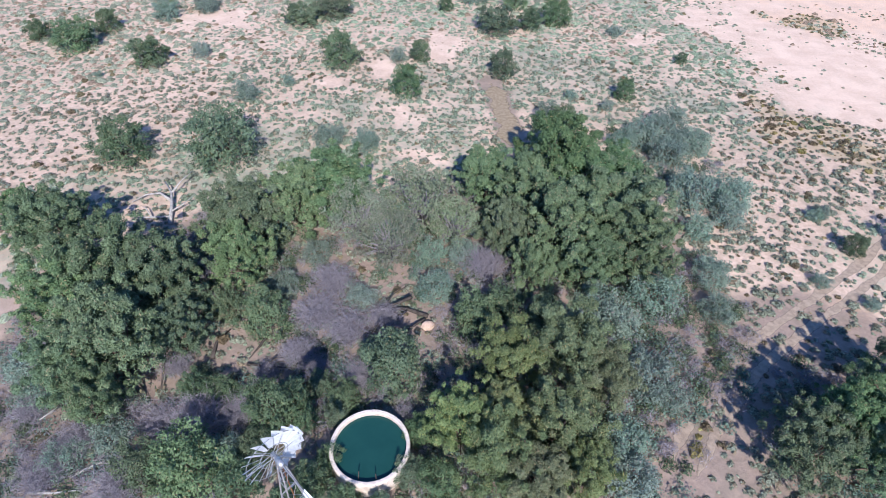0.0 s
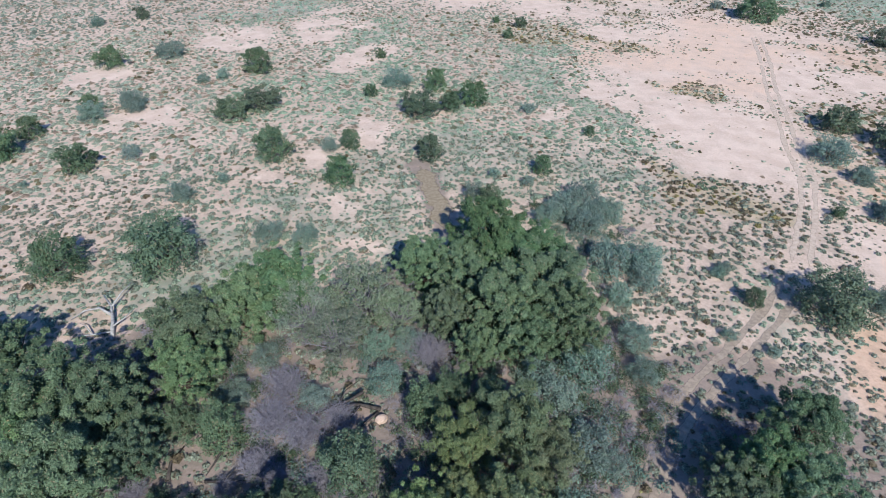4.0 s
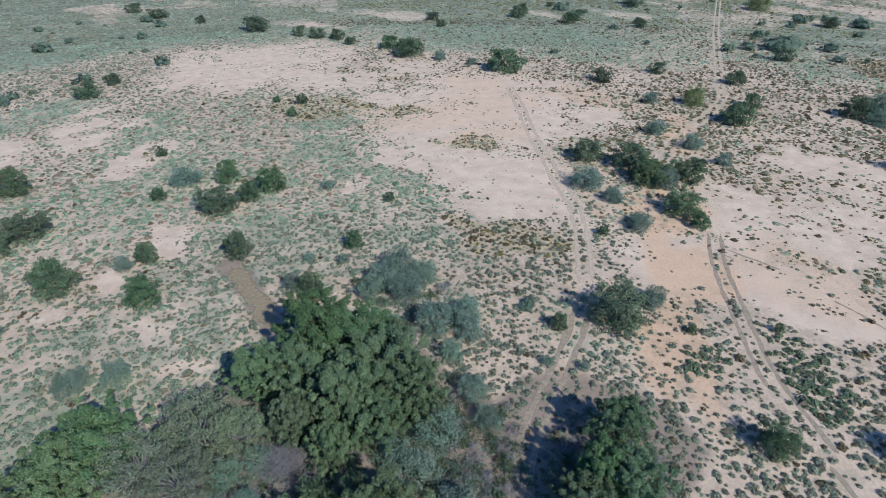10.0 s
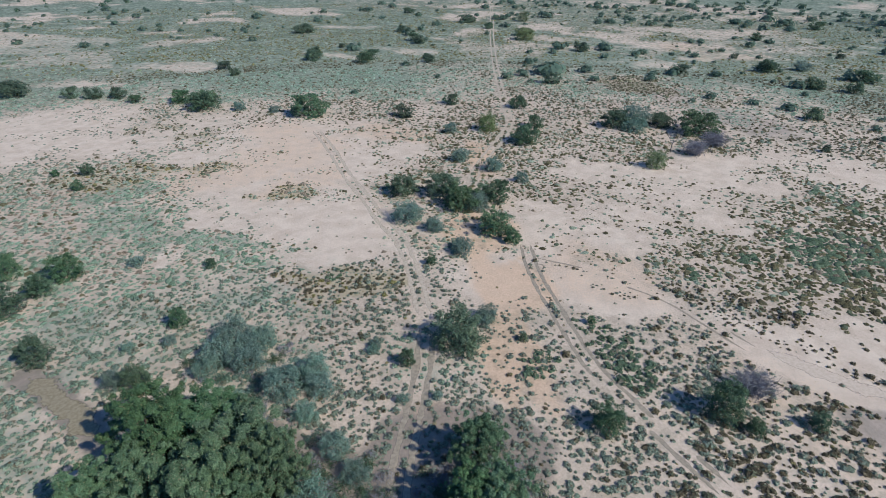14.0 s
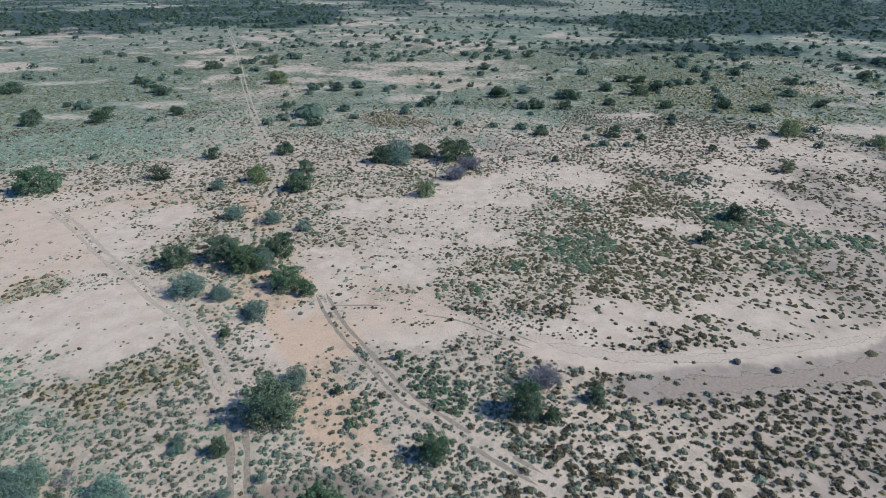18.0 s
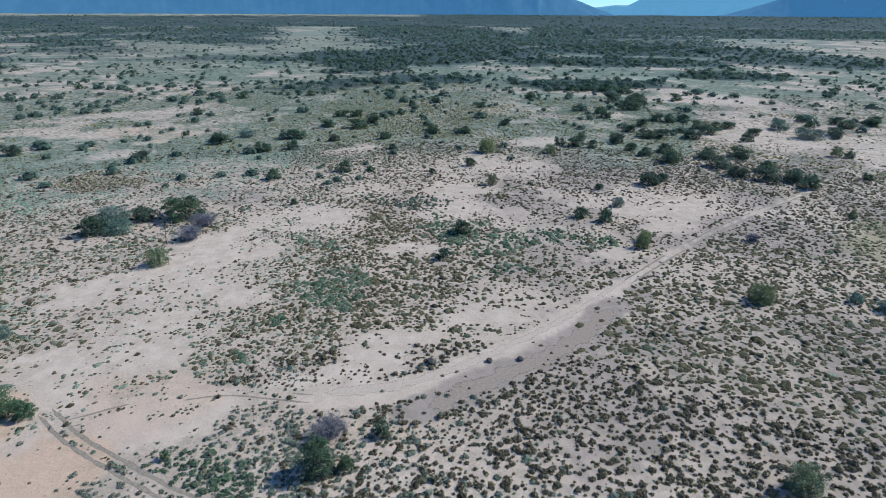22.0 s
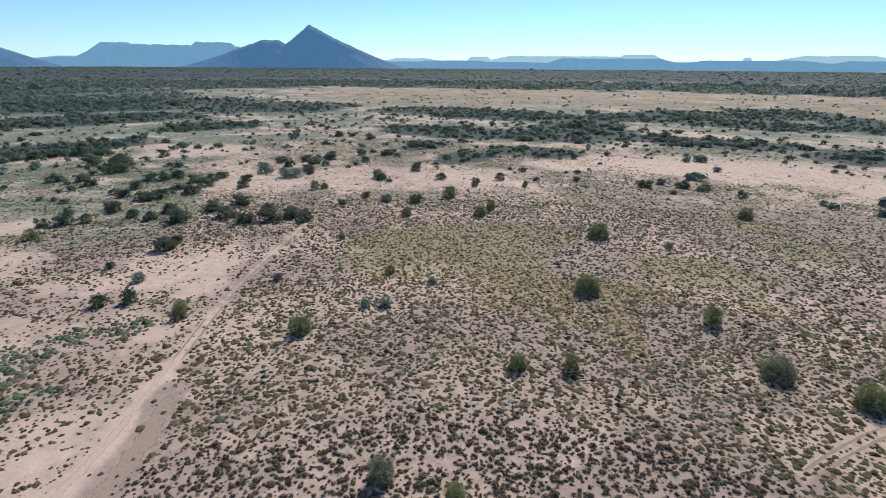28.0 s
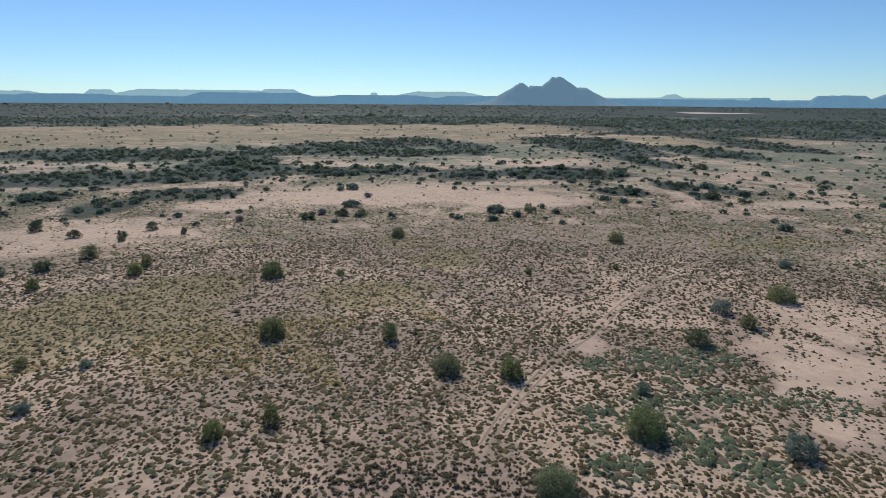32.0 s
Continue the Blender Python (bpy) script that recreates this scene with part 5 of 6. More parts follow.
    scatter("grey_scrub", at[~olive_ones], size[~olive_ones], SCRUB_GREY, "low grey-green desert scrub tufts on pale sand", seed + 1, leaves, 0.85)
    scatter("olive_scrub", at[olive_ones], size[olive_ones], SCRUB_OLIVE, "low olive-brown desert scrub tufts on grey soil", seed + 2, leaves)


build_scrub(0.60, 10, 70, 13, 5)
build_scrub(0.62, 70, 130, 0, 15)
build_scrub(0.80, 130, 210, 0, 20, 1.05)
build_scrub(1.20, 210, 400, 0, 25, 1.2)
build_scrub(1.25, 10, 120, 0, 35, 1.1, True)
# seedlings between the tufts
build_scrub(0.95, 10, 95, 0, 45, 0.45)


def far_plants():
    """Bushes and trees of the far plain, as clouds of leaf sprays."""
    rng = np.random.default_rng(9)
    at, wide = [], []
    for d0, d1, tries in ((130, 330, 9000), (330, 620, 34000), (620, 1100, 46000), (1100, 2000, 46000), (2000, 4300, 46000)):
        d = np.sqrt(rng.uniform(d0 * d0, d1 * d1, tries))
        az = np.radians(rng.uniform(-45, 230, tries))
        x, y = d * np.sin(az), d * np.cos(az)
        lone = 0.05 + 0.13 * step(0.45, 0.58, lumps(x, y, 45, 71)) + 0.14 * ((az > 1.2) & (d > 190) & (d < 700)) * step(0.40, 0.6, lumps(x, y, 25, 72)) + 0.30 * ((az > 0.95) & (az < 2.2) & (d < 420)) * step(0.42, 0.58, lumps(x, y, 30, 73))
        ok = rng.uniform(size=tries) < np.maximum(far_woods(x, y) * np.where(d < 620, 0.7, 0.8), lone * np.where(d < 270, 0.55, np.where(d < 620, 0.7, 0.45)))
        ok &= np.hypot((x + 1300) / 330, (y + 2280) / 420) > 1
        if d0 == 130:
            sand, *_ = soil_layers(x, y)
            ok &= rng.uniform(size=tries) > sand
            ok &= d > np.where((np.degrees(az) > 110) & (np.degrees(az) < 240), 240, 150)
            ok &= (np.degrees(az) < 5) | (np.degrees(az) > 40) | (d > 260)
        at.append(np.stack([x, y], -1)[ok])
        wide.append(rng.lognormal(math.log(2.7), 0.5, ok.sum()) * np.where(far_woods(x[ok], y[ok]) > 0.4, 1.1, 0.9) * (1 + (d0 > 1000) * 0.5))
    at, wide = np.concatenate(at), np.concatenate(wide)
    d = np.hypot(*at.T)
    for name, ok, count, leaf in (("scattered_bushes", d < 420, 80, 0.20), ("far_bushes", (d >= 420) & (d < 900), 26, 0.30), ("distant_woods", d >= 900, 9, 0.5)):
        p, w = at[ok], wide[ok]
        n = len(p)
        out = rng.normal(size=(n, count, 3))
        out /= np.linalg.norm(out, axis=2)[:, :, None]
        out[:, :, 2] = np.abs(out[:, :, 2])
        r = rng.uniform(0.55, 1.05, (n, count, 1)) * (0.75 + 0.5 * rng.uniform(size=(n, count, 1)))
        pos = out * r * (w[:, None, None] / 2) * np.array([1, 1, 1.0])
        pos[:, :, 2] *= np.minimum(0.85, 4.0 / w)[:, None]
        pos[:, :, 2] += 0.12 * w[:, None]
        pos[:, :, :2] += p[:, None]
        pos[:, :, 2] += rise(p[:, 0], p[:, 1])[:, None]
        v, f = sprays(rng, pos.reshape(-1, 3), out.reshape(-1, 3) + np.array([0, 0, 0.5]), np.repeat(w * leaf, count) * 1.15, 0.85, 3)
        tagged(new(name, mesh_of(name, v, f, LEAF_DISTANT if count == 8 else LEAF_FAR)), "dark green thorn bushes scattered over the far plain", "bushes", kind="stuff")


far_plants()
# ---- hills on the skyline ----
def hill(name, shapes, dist, depth, mat, label, seed):
    """One range of hills: shapes of middle bearing, half width, height above the eye in degrees, flat share of the top, sharpness and
    the half width on the other side, where it differs."""
    lo, hi = min(s[0] - s[1] for s in shapes), max(s[0] + s[-1] if len(s) > 5 else s[0] + s[1] for s in shapes)
    nu, nv = int((hi - lo) * 12) + 8, 17
    az = np.linspace(lo, hi, nu)
    top = np.zeros(nu)
    for a, w, e, flat, sharp, *other in shapes:
        w = np.where(az < a, w, other[0] if other else w)
        u = np.clip((np.abs(az - a) / w - flat) / (1 - flat), 0, 1)
        high = dist * math.tan(radians(e)) + 50
        top = np.maximum(top, high * (1 - u) ** sharp)
    rough = (lumps(az * 40, az * 0 + seed, 60, seed) - 0.5) * 0.05 + (lumps(az * 40, az * 0 + seed, 14, seed) - 0.5) * 0.05
    top = top * (1 + rough)
    v = np.linspace(-1, 1, nv)
    a, r = np.radians(az)[:, None], dist + v[None] * depth
    x, y = np.sin(a) * r, np.cos(a) * r
    gully = (lumps(az[:, None] * 24 + v[None] * 20, v[None] * 90 + az[:, None] * 6, 40, seed + 5) - 0.5) * 0.5
    z = top[:, None] * np.clip((1 - np.abs(v[None])) * (1 + gully * np.clip(np.abs(v[None]) * 3, 0, 1)), 0, 1.0) ** 1.1 + 5
    i, j = np.meshgrid(np.arange(nu - 1), np.arange(nv - 1), indexing="ij")
    k = i * nv + j
    faces = np.stack([k, k + 1, k + nv + 1, k + nv], -1).reshape(-1, 4)
    me = mesh_of(name, np.stack([x, y, z], -1).reshape(-1, 3), faces, mat, True)
    return tagged(new(name, me), label, "mountain", kind="structure")


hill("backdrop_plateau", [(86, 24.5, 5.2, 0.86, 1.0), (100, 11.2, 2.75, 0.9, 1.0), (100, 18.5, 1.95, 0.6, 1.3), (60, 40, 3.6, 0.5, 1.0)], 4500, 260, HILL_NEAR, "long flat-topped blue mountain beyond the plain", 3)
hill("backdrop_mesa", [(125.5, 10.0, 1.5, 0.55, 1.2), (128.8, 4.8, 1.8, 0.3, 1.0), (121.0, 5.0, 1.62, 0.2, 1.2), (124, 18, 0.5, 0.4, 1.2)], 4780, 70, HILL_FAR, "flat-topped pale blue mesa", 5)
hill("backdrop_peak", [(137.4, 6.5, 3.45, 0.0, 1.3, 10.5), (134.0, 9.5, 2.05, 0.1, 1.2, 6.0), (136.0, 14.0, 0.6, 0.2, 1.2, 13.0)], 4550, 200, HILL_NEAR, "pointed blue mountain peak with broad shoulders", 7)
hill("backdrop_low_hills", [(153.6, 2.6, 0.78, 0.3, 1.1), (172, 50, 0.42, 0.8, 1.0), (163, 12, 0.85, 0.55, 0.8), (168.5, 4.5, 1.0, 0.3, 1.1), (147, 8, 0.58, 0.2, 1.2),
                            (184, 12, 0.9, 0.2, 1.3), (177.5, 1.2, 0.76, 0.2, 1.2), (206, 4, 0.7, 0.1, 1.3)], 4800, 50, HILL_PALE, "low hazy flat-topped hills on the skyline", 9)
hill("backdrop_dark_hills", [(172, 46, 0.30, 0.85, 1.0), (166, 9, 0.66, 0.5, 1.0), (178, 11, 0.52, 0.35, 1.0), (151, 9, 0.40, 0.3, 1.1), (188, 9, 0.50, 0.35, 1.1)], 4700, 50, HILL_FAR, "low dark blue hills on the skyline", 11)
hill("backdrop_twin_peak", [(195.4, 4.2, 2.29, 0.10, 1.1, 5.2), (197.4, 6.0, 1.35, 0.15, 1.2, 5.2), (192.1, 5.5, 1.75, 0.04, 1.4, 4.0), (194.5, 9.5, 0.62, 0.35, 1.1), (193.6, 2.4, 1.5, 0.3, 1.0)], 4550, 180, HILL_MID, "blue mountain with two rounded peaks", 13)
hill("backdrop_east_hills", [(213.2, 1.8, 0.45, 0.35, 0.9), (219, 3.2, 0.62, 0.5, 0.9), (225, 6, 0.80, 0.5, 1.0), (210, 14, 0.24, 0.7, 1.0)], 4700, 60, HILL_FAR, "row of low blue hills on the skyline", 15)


# ---- trees and bushes ----
def crown_mesh(name, seed, wide, high, low, clumps, leaves, leaf, mat, loose=0.0, skin=0.0, broad=0.75, uneven=0.2):
    """A crown of leaf sprays gathered in many clumps, with gaps and an uneven outline."""
    rng = np.random.default_rng(seed)
    z = low + (high - low) * (0.06 + 0.80 * rng.uniform(size=clumps) ** 0.85)
    belly = low + 0.30 * (high - low)
    up = np.clip((z - belly) / (high - belly), 0, 1)
    down = np.clip((belly - z) / (belly - low + 1e-6), 0, 1)
    ring = wide / 2 * np.sqrt(1 - up**2) * (1 - 0.25 * down) * (1 + uneven * rng.normal(size=clumps)).clip(0.6, 1.45)
    turn, reach = rng.uniform(0, TAU, clumps), rng.uniform(0.05, 1.0, clumps) ** 0.42
    core = np.stack([np.cos(turn) * ring * reach * 0.86, np.sin(turn) * ring * reach * 0.86, z * 0.92], -1)
    size = rng.uniform(0.5, 1.3, clumps) * wide * 0.68 / clumps**0.5 * (1 + loose)
    pick = rng.choice(clumps, leaves, p=size**2 / (size**2).sum())
    d = rng.normal(size=(leaves, 3))
    d /= np.linalg.norm(d, axis=1)[:, None]
    d[:, 2] = np.where(rng.uniform(size=leaves) < 0.6, np.abs(d[:, 2]), d[:, 2])
    at = core[pick] + d * (size[pick] * rng.uniform(0.55, 1.18, leaves))[:, None] * (1, 1, 0.8)
    some = rng.uniform(size=leaves) < skin
    b = d[some].copy()
    b[:, 2] = np.abs(b[:, 2])
    lump = 0.80 + 0.28 * (lumps(np.arctan2(b[:, 1], b[:, 0]) * 2.2 + 9, b[:, 2] * 3.5, 1.0, seed) - 0.5) * 2
    at[some] = b * (lump * rng.uniform(0.72, 1.06, some.sum()))[:, None] * (wide / 2, wide / 2, high - low) + (0, 0, low)
    d[some] = b
    at[:, :2] *= wide / 2 / np.quantile(np.hypot(at[:, 0], at[:, 1]), 0.96)
    at[:, 2] *= high / np.quantile(at[:, 2], 0.985)
    at[:, 2] = np.maximum(at[:, 2], 0.06)
    v, f = sprays(rng, at, d + (0, 0, 0.45) + rng.normal(size=(leaves, 3)) * 0.75, leaf, broad, 3)
    me = mesh_of(name, v, f, mat)
    own = rng.uniform(size=clumps)[pick]
    own[some] = step(0.3, 0.7, lumps(at[some, 0] * 3 + 40, at[some, 1] * 3 + at[some, 2] * 2, 2.0, seed + 3))
    layer = me.attributes.new("tuft", "FLOAT", "POINT")
    layer.data.foreach_set("value", np.repeat(own, 3).astype(np.float32))
    return me, core


def wood_mesh(name, seed, core, stem, mat, lean=0.25, count=9, sides=5):
    """A short forking trunk whose limbs reach into the clumps of the crown."""
    rng = np.random.default_rng(seed)
    bm = bmesh.new()
    fork = Vector((rng.uniform(-lean, lean), rng.uniform(-lean, lean), max(0.3, core[:, 2].min() * 0.75)))
    tube(bm, [(0, 0, -0.1), fork * 0.5 + Vector((0.05, 0, 0)), fork], [stem * 1.35, stem, stem * 0.9], sides + 2)
    for c in core[rng.permutation(len(core))[:count]]:
        end = Vector(c)
        bend = fork.lerp(end, 0.5) + Vector(rng.uniform(-0.3, 0.3, 3)) + Vector((0, 0, 0.2))
        tube(bm, [fork - Vector((0, 0, stem)), bend, end], [stem * 0.6, stem * 0.36, stem * 0.12], sides)
    return bm_mesh(name, bm, mat, True)


def twig_mesh(name, seed, wide, high, count, thick, mat):
    """A tangle of bare forked twigs that spread from the ground."""
    rng = np.random.default_rng(seed)
    bm = bmesh.new()
    for _ in range(count):
        a, out = rng.uniform(0, TAU), rng.uniform(0.25, 1.0)
        foot = Vector((rng.normal() * wide * 0.12, rng.normal() * wide * 0.12, 0))
        tip = Vector((math.cos(a) * out * wide / 2, math.sin(a) * out * wide / 2, high * rng.uniform(0.45, 1.05) * (1.12 - out * 0.5)))
        mid = foot.lerp(tip, 0.5) + Vector((rng.normal() * 0.15, rng.normal() * 0.15, high * 0.16))
        tube(bm, [foot, mid, tip], [thick, thick * 0.65, thick * 0.25], 3)
        for _ in range(4):
            t = rng.uniform(-0.4, 0.9)
            go = mid.lerp(tip, t)
            end = go + Vector((rng.normal(), rng.normal(), rng.normal() * 0.6 + 0.25)) * wide * 0.11
            tube(bm, [go, end], [thick * 0.5, thick * 0.2], 3)
    return bm_mesh(name, bm, mat)


def plant_kind(name, crown, wood, woodname):
    """A plant of unit size at the origin, whose copies are set out below."""
    base = new(name)
    part(woodname, wood, base)
    if crown:
        part("crown", crown, base)
    return base


def kinds(name, count, wide, high, low, clumps, leaves, leaf, mat, stem, woodname, seed, loose=0.0, skin=0.0, wood=None, limbs_out=12, broad=0.75, uneven=0.2):
    made = []
    for k in range(count):
        crown, core = crown_mesh(name + "_crown", seed + k, wide, high, low, clumps, leaves, leaf, mat, loose, skin, broad, uneven)
        made.append(plant_kind(name, crown, wood_mesh(name + "_" + woodname, seed + 50 + k, core, stem, wood or BARK, 0.25, limbs_out), woodname))
    return made


def set_out(made, rows, unit, seed, labels, category, group, high=None, tall=(0.9, 1.12)):
    """Copies of the kinds at the places in the rows, each turned, scaled and stretched in its own way."""
    rng = random.Random(seed)
    first = {}
    for n, (x, y, wide) in enumerate(rows):
        k = wide / unit
        size = Matrix.Diagonal((k * rng.uniform(0.92, 1.08), k * rng.uniform(0.92, 1.08), (high(wide) if high else k) * rng.uniform(*tall), 1))
        m = pose(x, y, float(rise(x, y)), 0, 0, rng.uniform(0, 360)) @ size
        which = n % len(made)
        if which in first:
            tagged(copy_thing(made[which], m), labels(x, y, wide), category, group)
        else:
            first[which] = m
            tagged(made[which], labels(x, y, wide), category, group)
    for which, m in first.items():
        made[which].matrix_basis = m


def by_size(small, middle, large, a, b):
    return lambda x, y, w: small if w < a else (middle if w < b else large)


def squat(unit):
    """Wide plants are flatter than small ones: the stretch in height for a breadth."""
    return lambda w: (0.8 * w if w < 4 else 3.2 + 0.3 * (w - 4)) / unit


def thinly_leaved(row):
    return -8 < row[0] < 2 and 30 < row[1] < 37


def olive_leaved(row):
    return -3 < row[0] < 12 and row[1] < 22


GROVE_TREES = [(x, y, w * 1.12) for x, y, w in TREES]
tree_kinds = kinds("thorn_tree", 6, 6.0, 5.2, 0.5, 210, 38000, 0.15, LEAF_TREE, 0.17, "trunk", 100, 0.06, 0.05, None, 14, 0.42, 0.34)
set_out(tree_kinds, [r for r in GROVE_TREES if not thinly_leaved(r) and not olive_leaved(r)], 6.0, 1, by_size("slender green thorn tree in the grove by the reservoir", "dense green thorn tree in the grove by the reservoir",
                                          "broad dark green thorn tree with a full crown", 5.1, 7.0), "tree", "trees of the grove", lambda w: 0.55 + 0.45 * w / 6.0)
olive_kinds = kinds("thorn_tree", 3, 6.0, 5.0, 0.5, 150, 30000, 0.15, LEAF_OLIVE, 0.16, "trunk", 130, 0.08, 0.03, None, 14, 0.42, 0.34)
set_out(olive_kinds, [r for r in GROVE_TREES if olive_leaved(r)], 6.0, 21, by_size("small olive-green thorn tree", "olive-green thorn tree with feathery sprays",
                                          "broad olive-green thorn tree", 4.6, 6.4), "tree", "trees of the grove", lambda w: 0.55 + 0.45 * w / 6.0)
thin_kinds = kinds("thin_thorn_tree", 3, 6.0, 4.6, 0.6, 110, 8500, 0.12, LEAF_THIN, 0.12, "trunk", 160, 0.15, 0.0, TWIG_GREY, 60)
set_out(thin_kinds, [r for r in GROVE_TREES if thinly_leaved(r)], 6.0, 22, by_size("small thinly leaved grey-green thorn tree", "thinly leaved grey-green thorn tree with bare twigs",
                                          "wide thinly leaved thorn tree with bare grey twigs", 4.8, 6.4), "tree", "trees of the grove", lambda w: 0.55 + 0.45 * w / 6.0)


def nearer(rows, d):
    return [r for r in rows if math.hypot(r[0], r[1]) < d]


def farther(rows, d):
    return [r for r in rows if math.hypot(r[0], r[1]) >= d]


bush_kinds = kinds("thorn_bush", 6, 4.0, 2.7, 0.0, 64, 6800, 0.14, LEAF_BUSH, 0.08, "stem", 200, -0.1, 0.25)
plain_kinds = kinds("thorn_bush", 4, 4.0, 2.5, 0.0, 24, 2600, 0.21, LEAF_THICKET, 0.08, "stem", 250, 0.05, 0.2)
SOUTH_BUSHES = TALL_BUSHES + [r for r in GREEN_BUSHES if r[1] < -25 and math.hypot(r[0], r[1]) < 240 and r[0] < 110]
NORTH_BUSHES = [r for r in GREEN_BUSHES if r not in SOUTH_BUSHES]


def big(row):
    return row[2] >= 6 and math.hypot(row[0], row[1]) < 185


def fuller(rows):
    """The lone bushes of the southern plain stand rounder than those in the grove."""
    return [(x, y, w * ((0.95 if math.hypot(x, y) < 130 else 0.85) if y < 0 else 1.0)) for x, y, w in rows]


set_out(plain_kinds, [r for r in farther(fuller(NORTH_BUSHES), 130) if not big(r)], 4.0, 12, by_size("small dark green bush far out on the plain", "dark green thorn bush far out on the plain",
                                                                 "large dark green thorn bush far out on the plain", 4.0, 6.5), "bush", "green bushes", squat(3.2))
NORTH_LABELS = by_size("small dark green bush on pale sand", "rounded dark green thorn bush on the open plain", "large dense dark green thorn bush", 3.4, 6.0)
near_kinds = kinds("thorn_bush", 4, 4.0, 2.9, 0.0, 70, 8000, 0.13, LEAF_BUSH, 0.08, "stem", 220, -0.05, 0.35)
set_out(near_kinds, nearer(NORTH_BUSHES, 72), 4.0, 31, NORTH_LABELS, "bush", "green bushes", squat(2.5))
set_out(bush_kinds, farther(nearer(NORTH_BUSHES, 130), 72) + [r for r in farther(fuller(NORTH_BUSHES), 130) if big(r)], 4.0, 2, NORTH_LABELS, "bush", "green bushes", squat(3.0))
round_kinds = kinds("round_bush", 4, 4.0, 2.8, 0.0, 60, 7500, 0.12, LEAF_ROUND, 0.08, "stem", 270, 0.0, 0.7)
set_out(round_kinds, fuller(SOUTH_BUSHES), 4.0, 13, by_size("small rounded green bush among low tufts", "rounded yellow-green bush standing alone on the plain",
                                                           "large rounded green bush on the plain", 3.4, 6.0), "bush", "round bushes", squat(2.8))
grey_kinds = kinds("saltbush", 5, 4.0, 2.2, 0.0, 60, 5200, 0.13, LEAF_GREY, 0.06, "stem", 300, 0.1, 0.35)
set_out(grey_kinds, GREY_BUSHES, 4.0, 3, by_size("small blue-grey saltbush among scrub tufts", "blue-grey saltbush with loose branches",
                                                "wide blue-grey saltbush thicket", 2.6, 4.2), "bush", "grey bushes", squat(2.9))
pale_kinds = kinds("broom_bush", 3, 4.0, 2.9, 0.1, 40, 6000, 0.13, LEAF_PALE, 0.07, "stem", 400, 0.1, 0.55)
set_out(pale_kinds, fuller(PALE_BUSHES), 4.0, 4, by_size("small pale green feathery bush", "pale yellow-green feathery bush on bare soil",
                                                "large pale green feathery bush", 4.0, 6.0), "bush", "pale bushes", squat(2.7))
dead_kinds = [plant_kind("dead_bush", None, twig_mesh("dead_bush_tangle", 700 + k, 4.0, 2.0, 200, 0.020, TWIG_GREY), "tangle") for k in range(4)]
set_out(dead_kinds, [(x, y, w * 1.05) for x, y, w in DEAD_BUSHES], 4.0, 7, by_size("small leafless grey thorn bush", "leafless purple-grey thorn bush with tangled twigs",
                                                "wide leafless grey thorn thicket", 2.8, 4.5), "dead bush", "leafless bushes")


# ---- undergrowth of the grove ----
GROVE = [(-22, 24, 9, 9, 0, 1), (-9, 33, 15, 6, 0, 1), (8, 35, 9, 9, 0, 1), (7, 19, 9, 9, 0, 1), (-10, 19, 9, 6, 0, 1),
         (-19, 14, 12, 6, 0, 1), (16, 29, 5, 12, 0, 1), (24, 16, 6, 5, 0, 0.8), (20, 46, 6, 5, 0, 0.5)]
CLEARINGS = [(-13.6, 22.3, 2.2, 2.2, 0, 1), (-7, 31, 3.2, 1.5, 20, 1), (-2.4, 24.6, 2.2, 1.6, 0, 1), (-11, 26, 2, 1.6, 0, 1), (-4.05, 15, 2.6, 2.6, 0, 1), (-6.4, 10.6, 1.2, 1.2, 0, 1)]


def undergrowth(name, count, mat, label, seed, tall, leaf=0.15, thin=0.55):
    rng = np.random.default_rng(seed)
    x, y = rng.uniform(-34, 32, count), rng.uniform(11, 54, count)
    bare = np.zeros(count)
    for cx, cy, a, b, *_ in CLEARINGS:
        bare = np.maximum(bare, np.hypot((x - cx) / a, (y - cy) / b) < 1.0)
    ok = (rng.uniform(size=count) < patches(x, y, GROVE, 0.25)) & (bare < 0.5) & (lumps(x, y, 5, seed) > 0.38)
    p, n, each = np.stack([x, y], -1)[ok], ok.sum(), 150
    w = rng.uniform(0.7, 1.7, n)
    out = rng.normal(size=(n, each, 3))
    out /= np.linalg.norm(out, axis=2)[:, :, None]
    out[:, :, 2] = np.abs(out[:, :, 2])
    pos = out * rng.uniform(0.35, 1.05, (n, each, 1)) * (w[:, None, None] / 1.6) * (1, 1, tall)
    pos[:, :, :2] += p[:, None]
    pos[:, :, 2] += 0.05
    v, f = sprays(rng, pos.reshape(-1, 3), out.reshape(-1, 3) + rng.normal(size=(n * each, 3)) * 0.5, leaf, thin)
    tagged(new(name, mesh_of(name, v, f, mat)), label, "undergrowth", kind="stuff")


undergrowth("green_undergrowth", 1500, LEAF_TREE, "tangled green undergrowth between the trees", 81, 1.0)
undergrowth("grey_undergrowth", 1300, LEAF_GREY, "tangled blue-grey undergrowth between the trees", 82, 0.9)
undergrowth("dead_undergrowth", 1700, TWIG_GREY, "tangled dead grey twigs covering the ground under the trees", 83, 0.8, 0.40, 0.06)
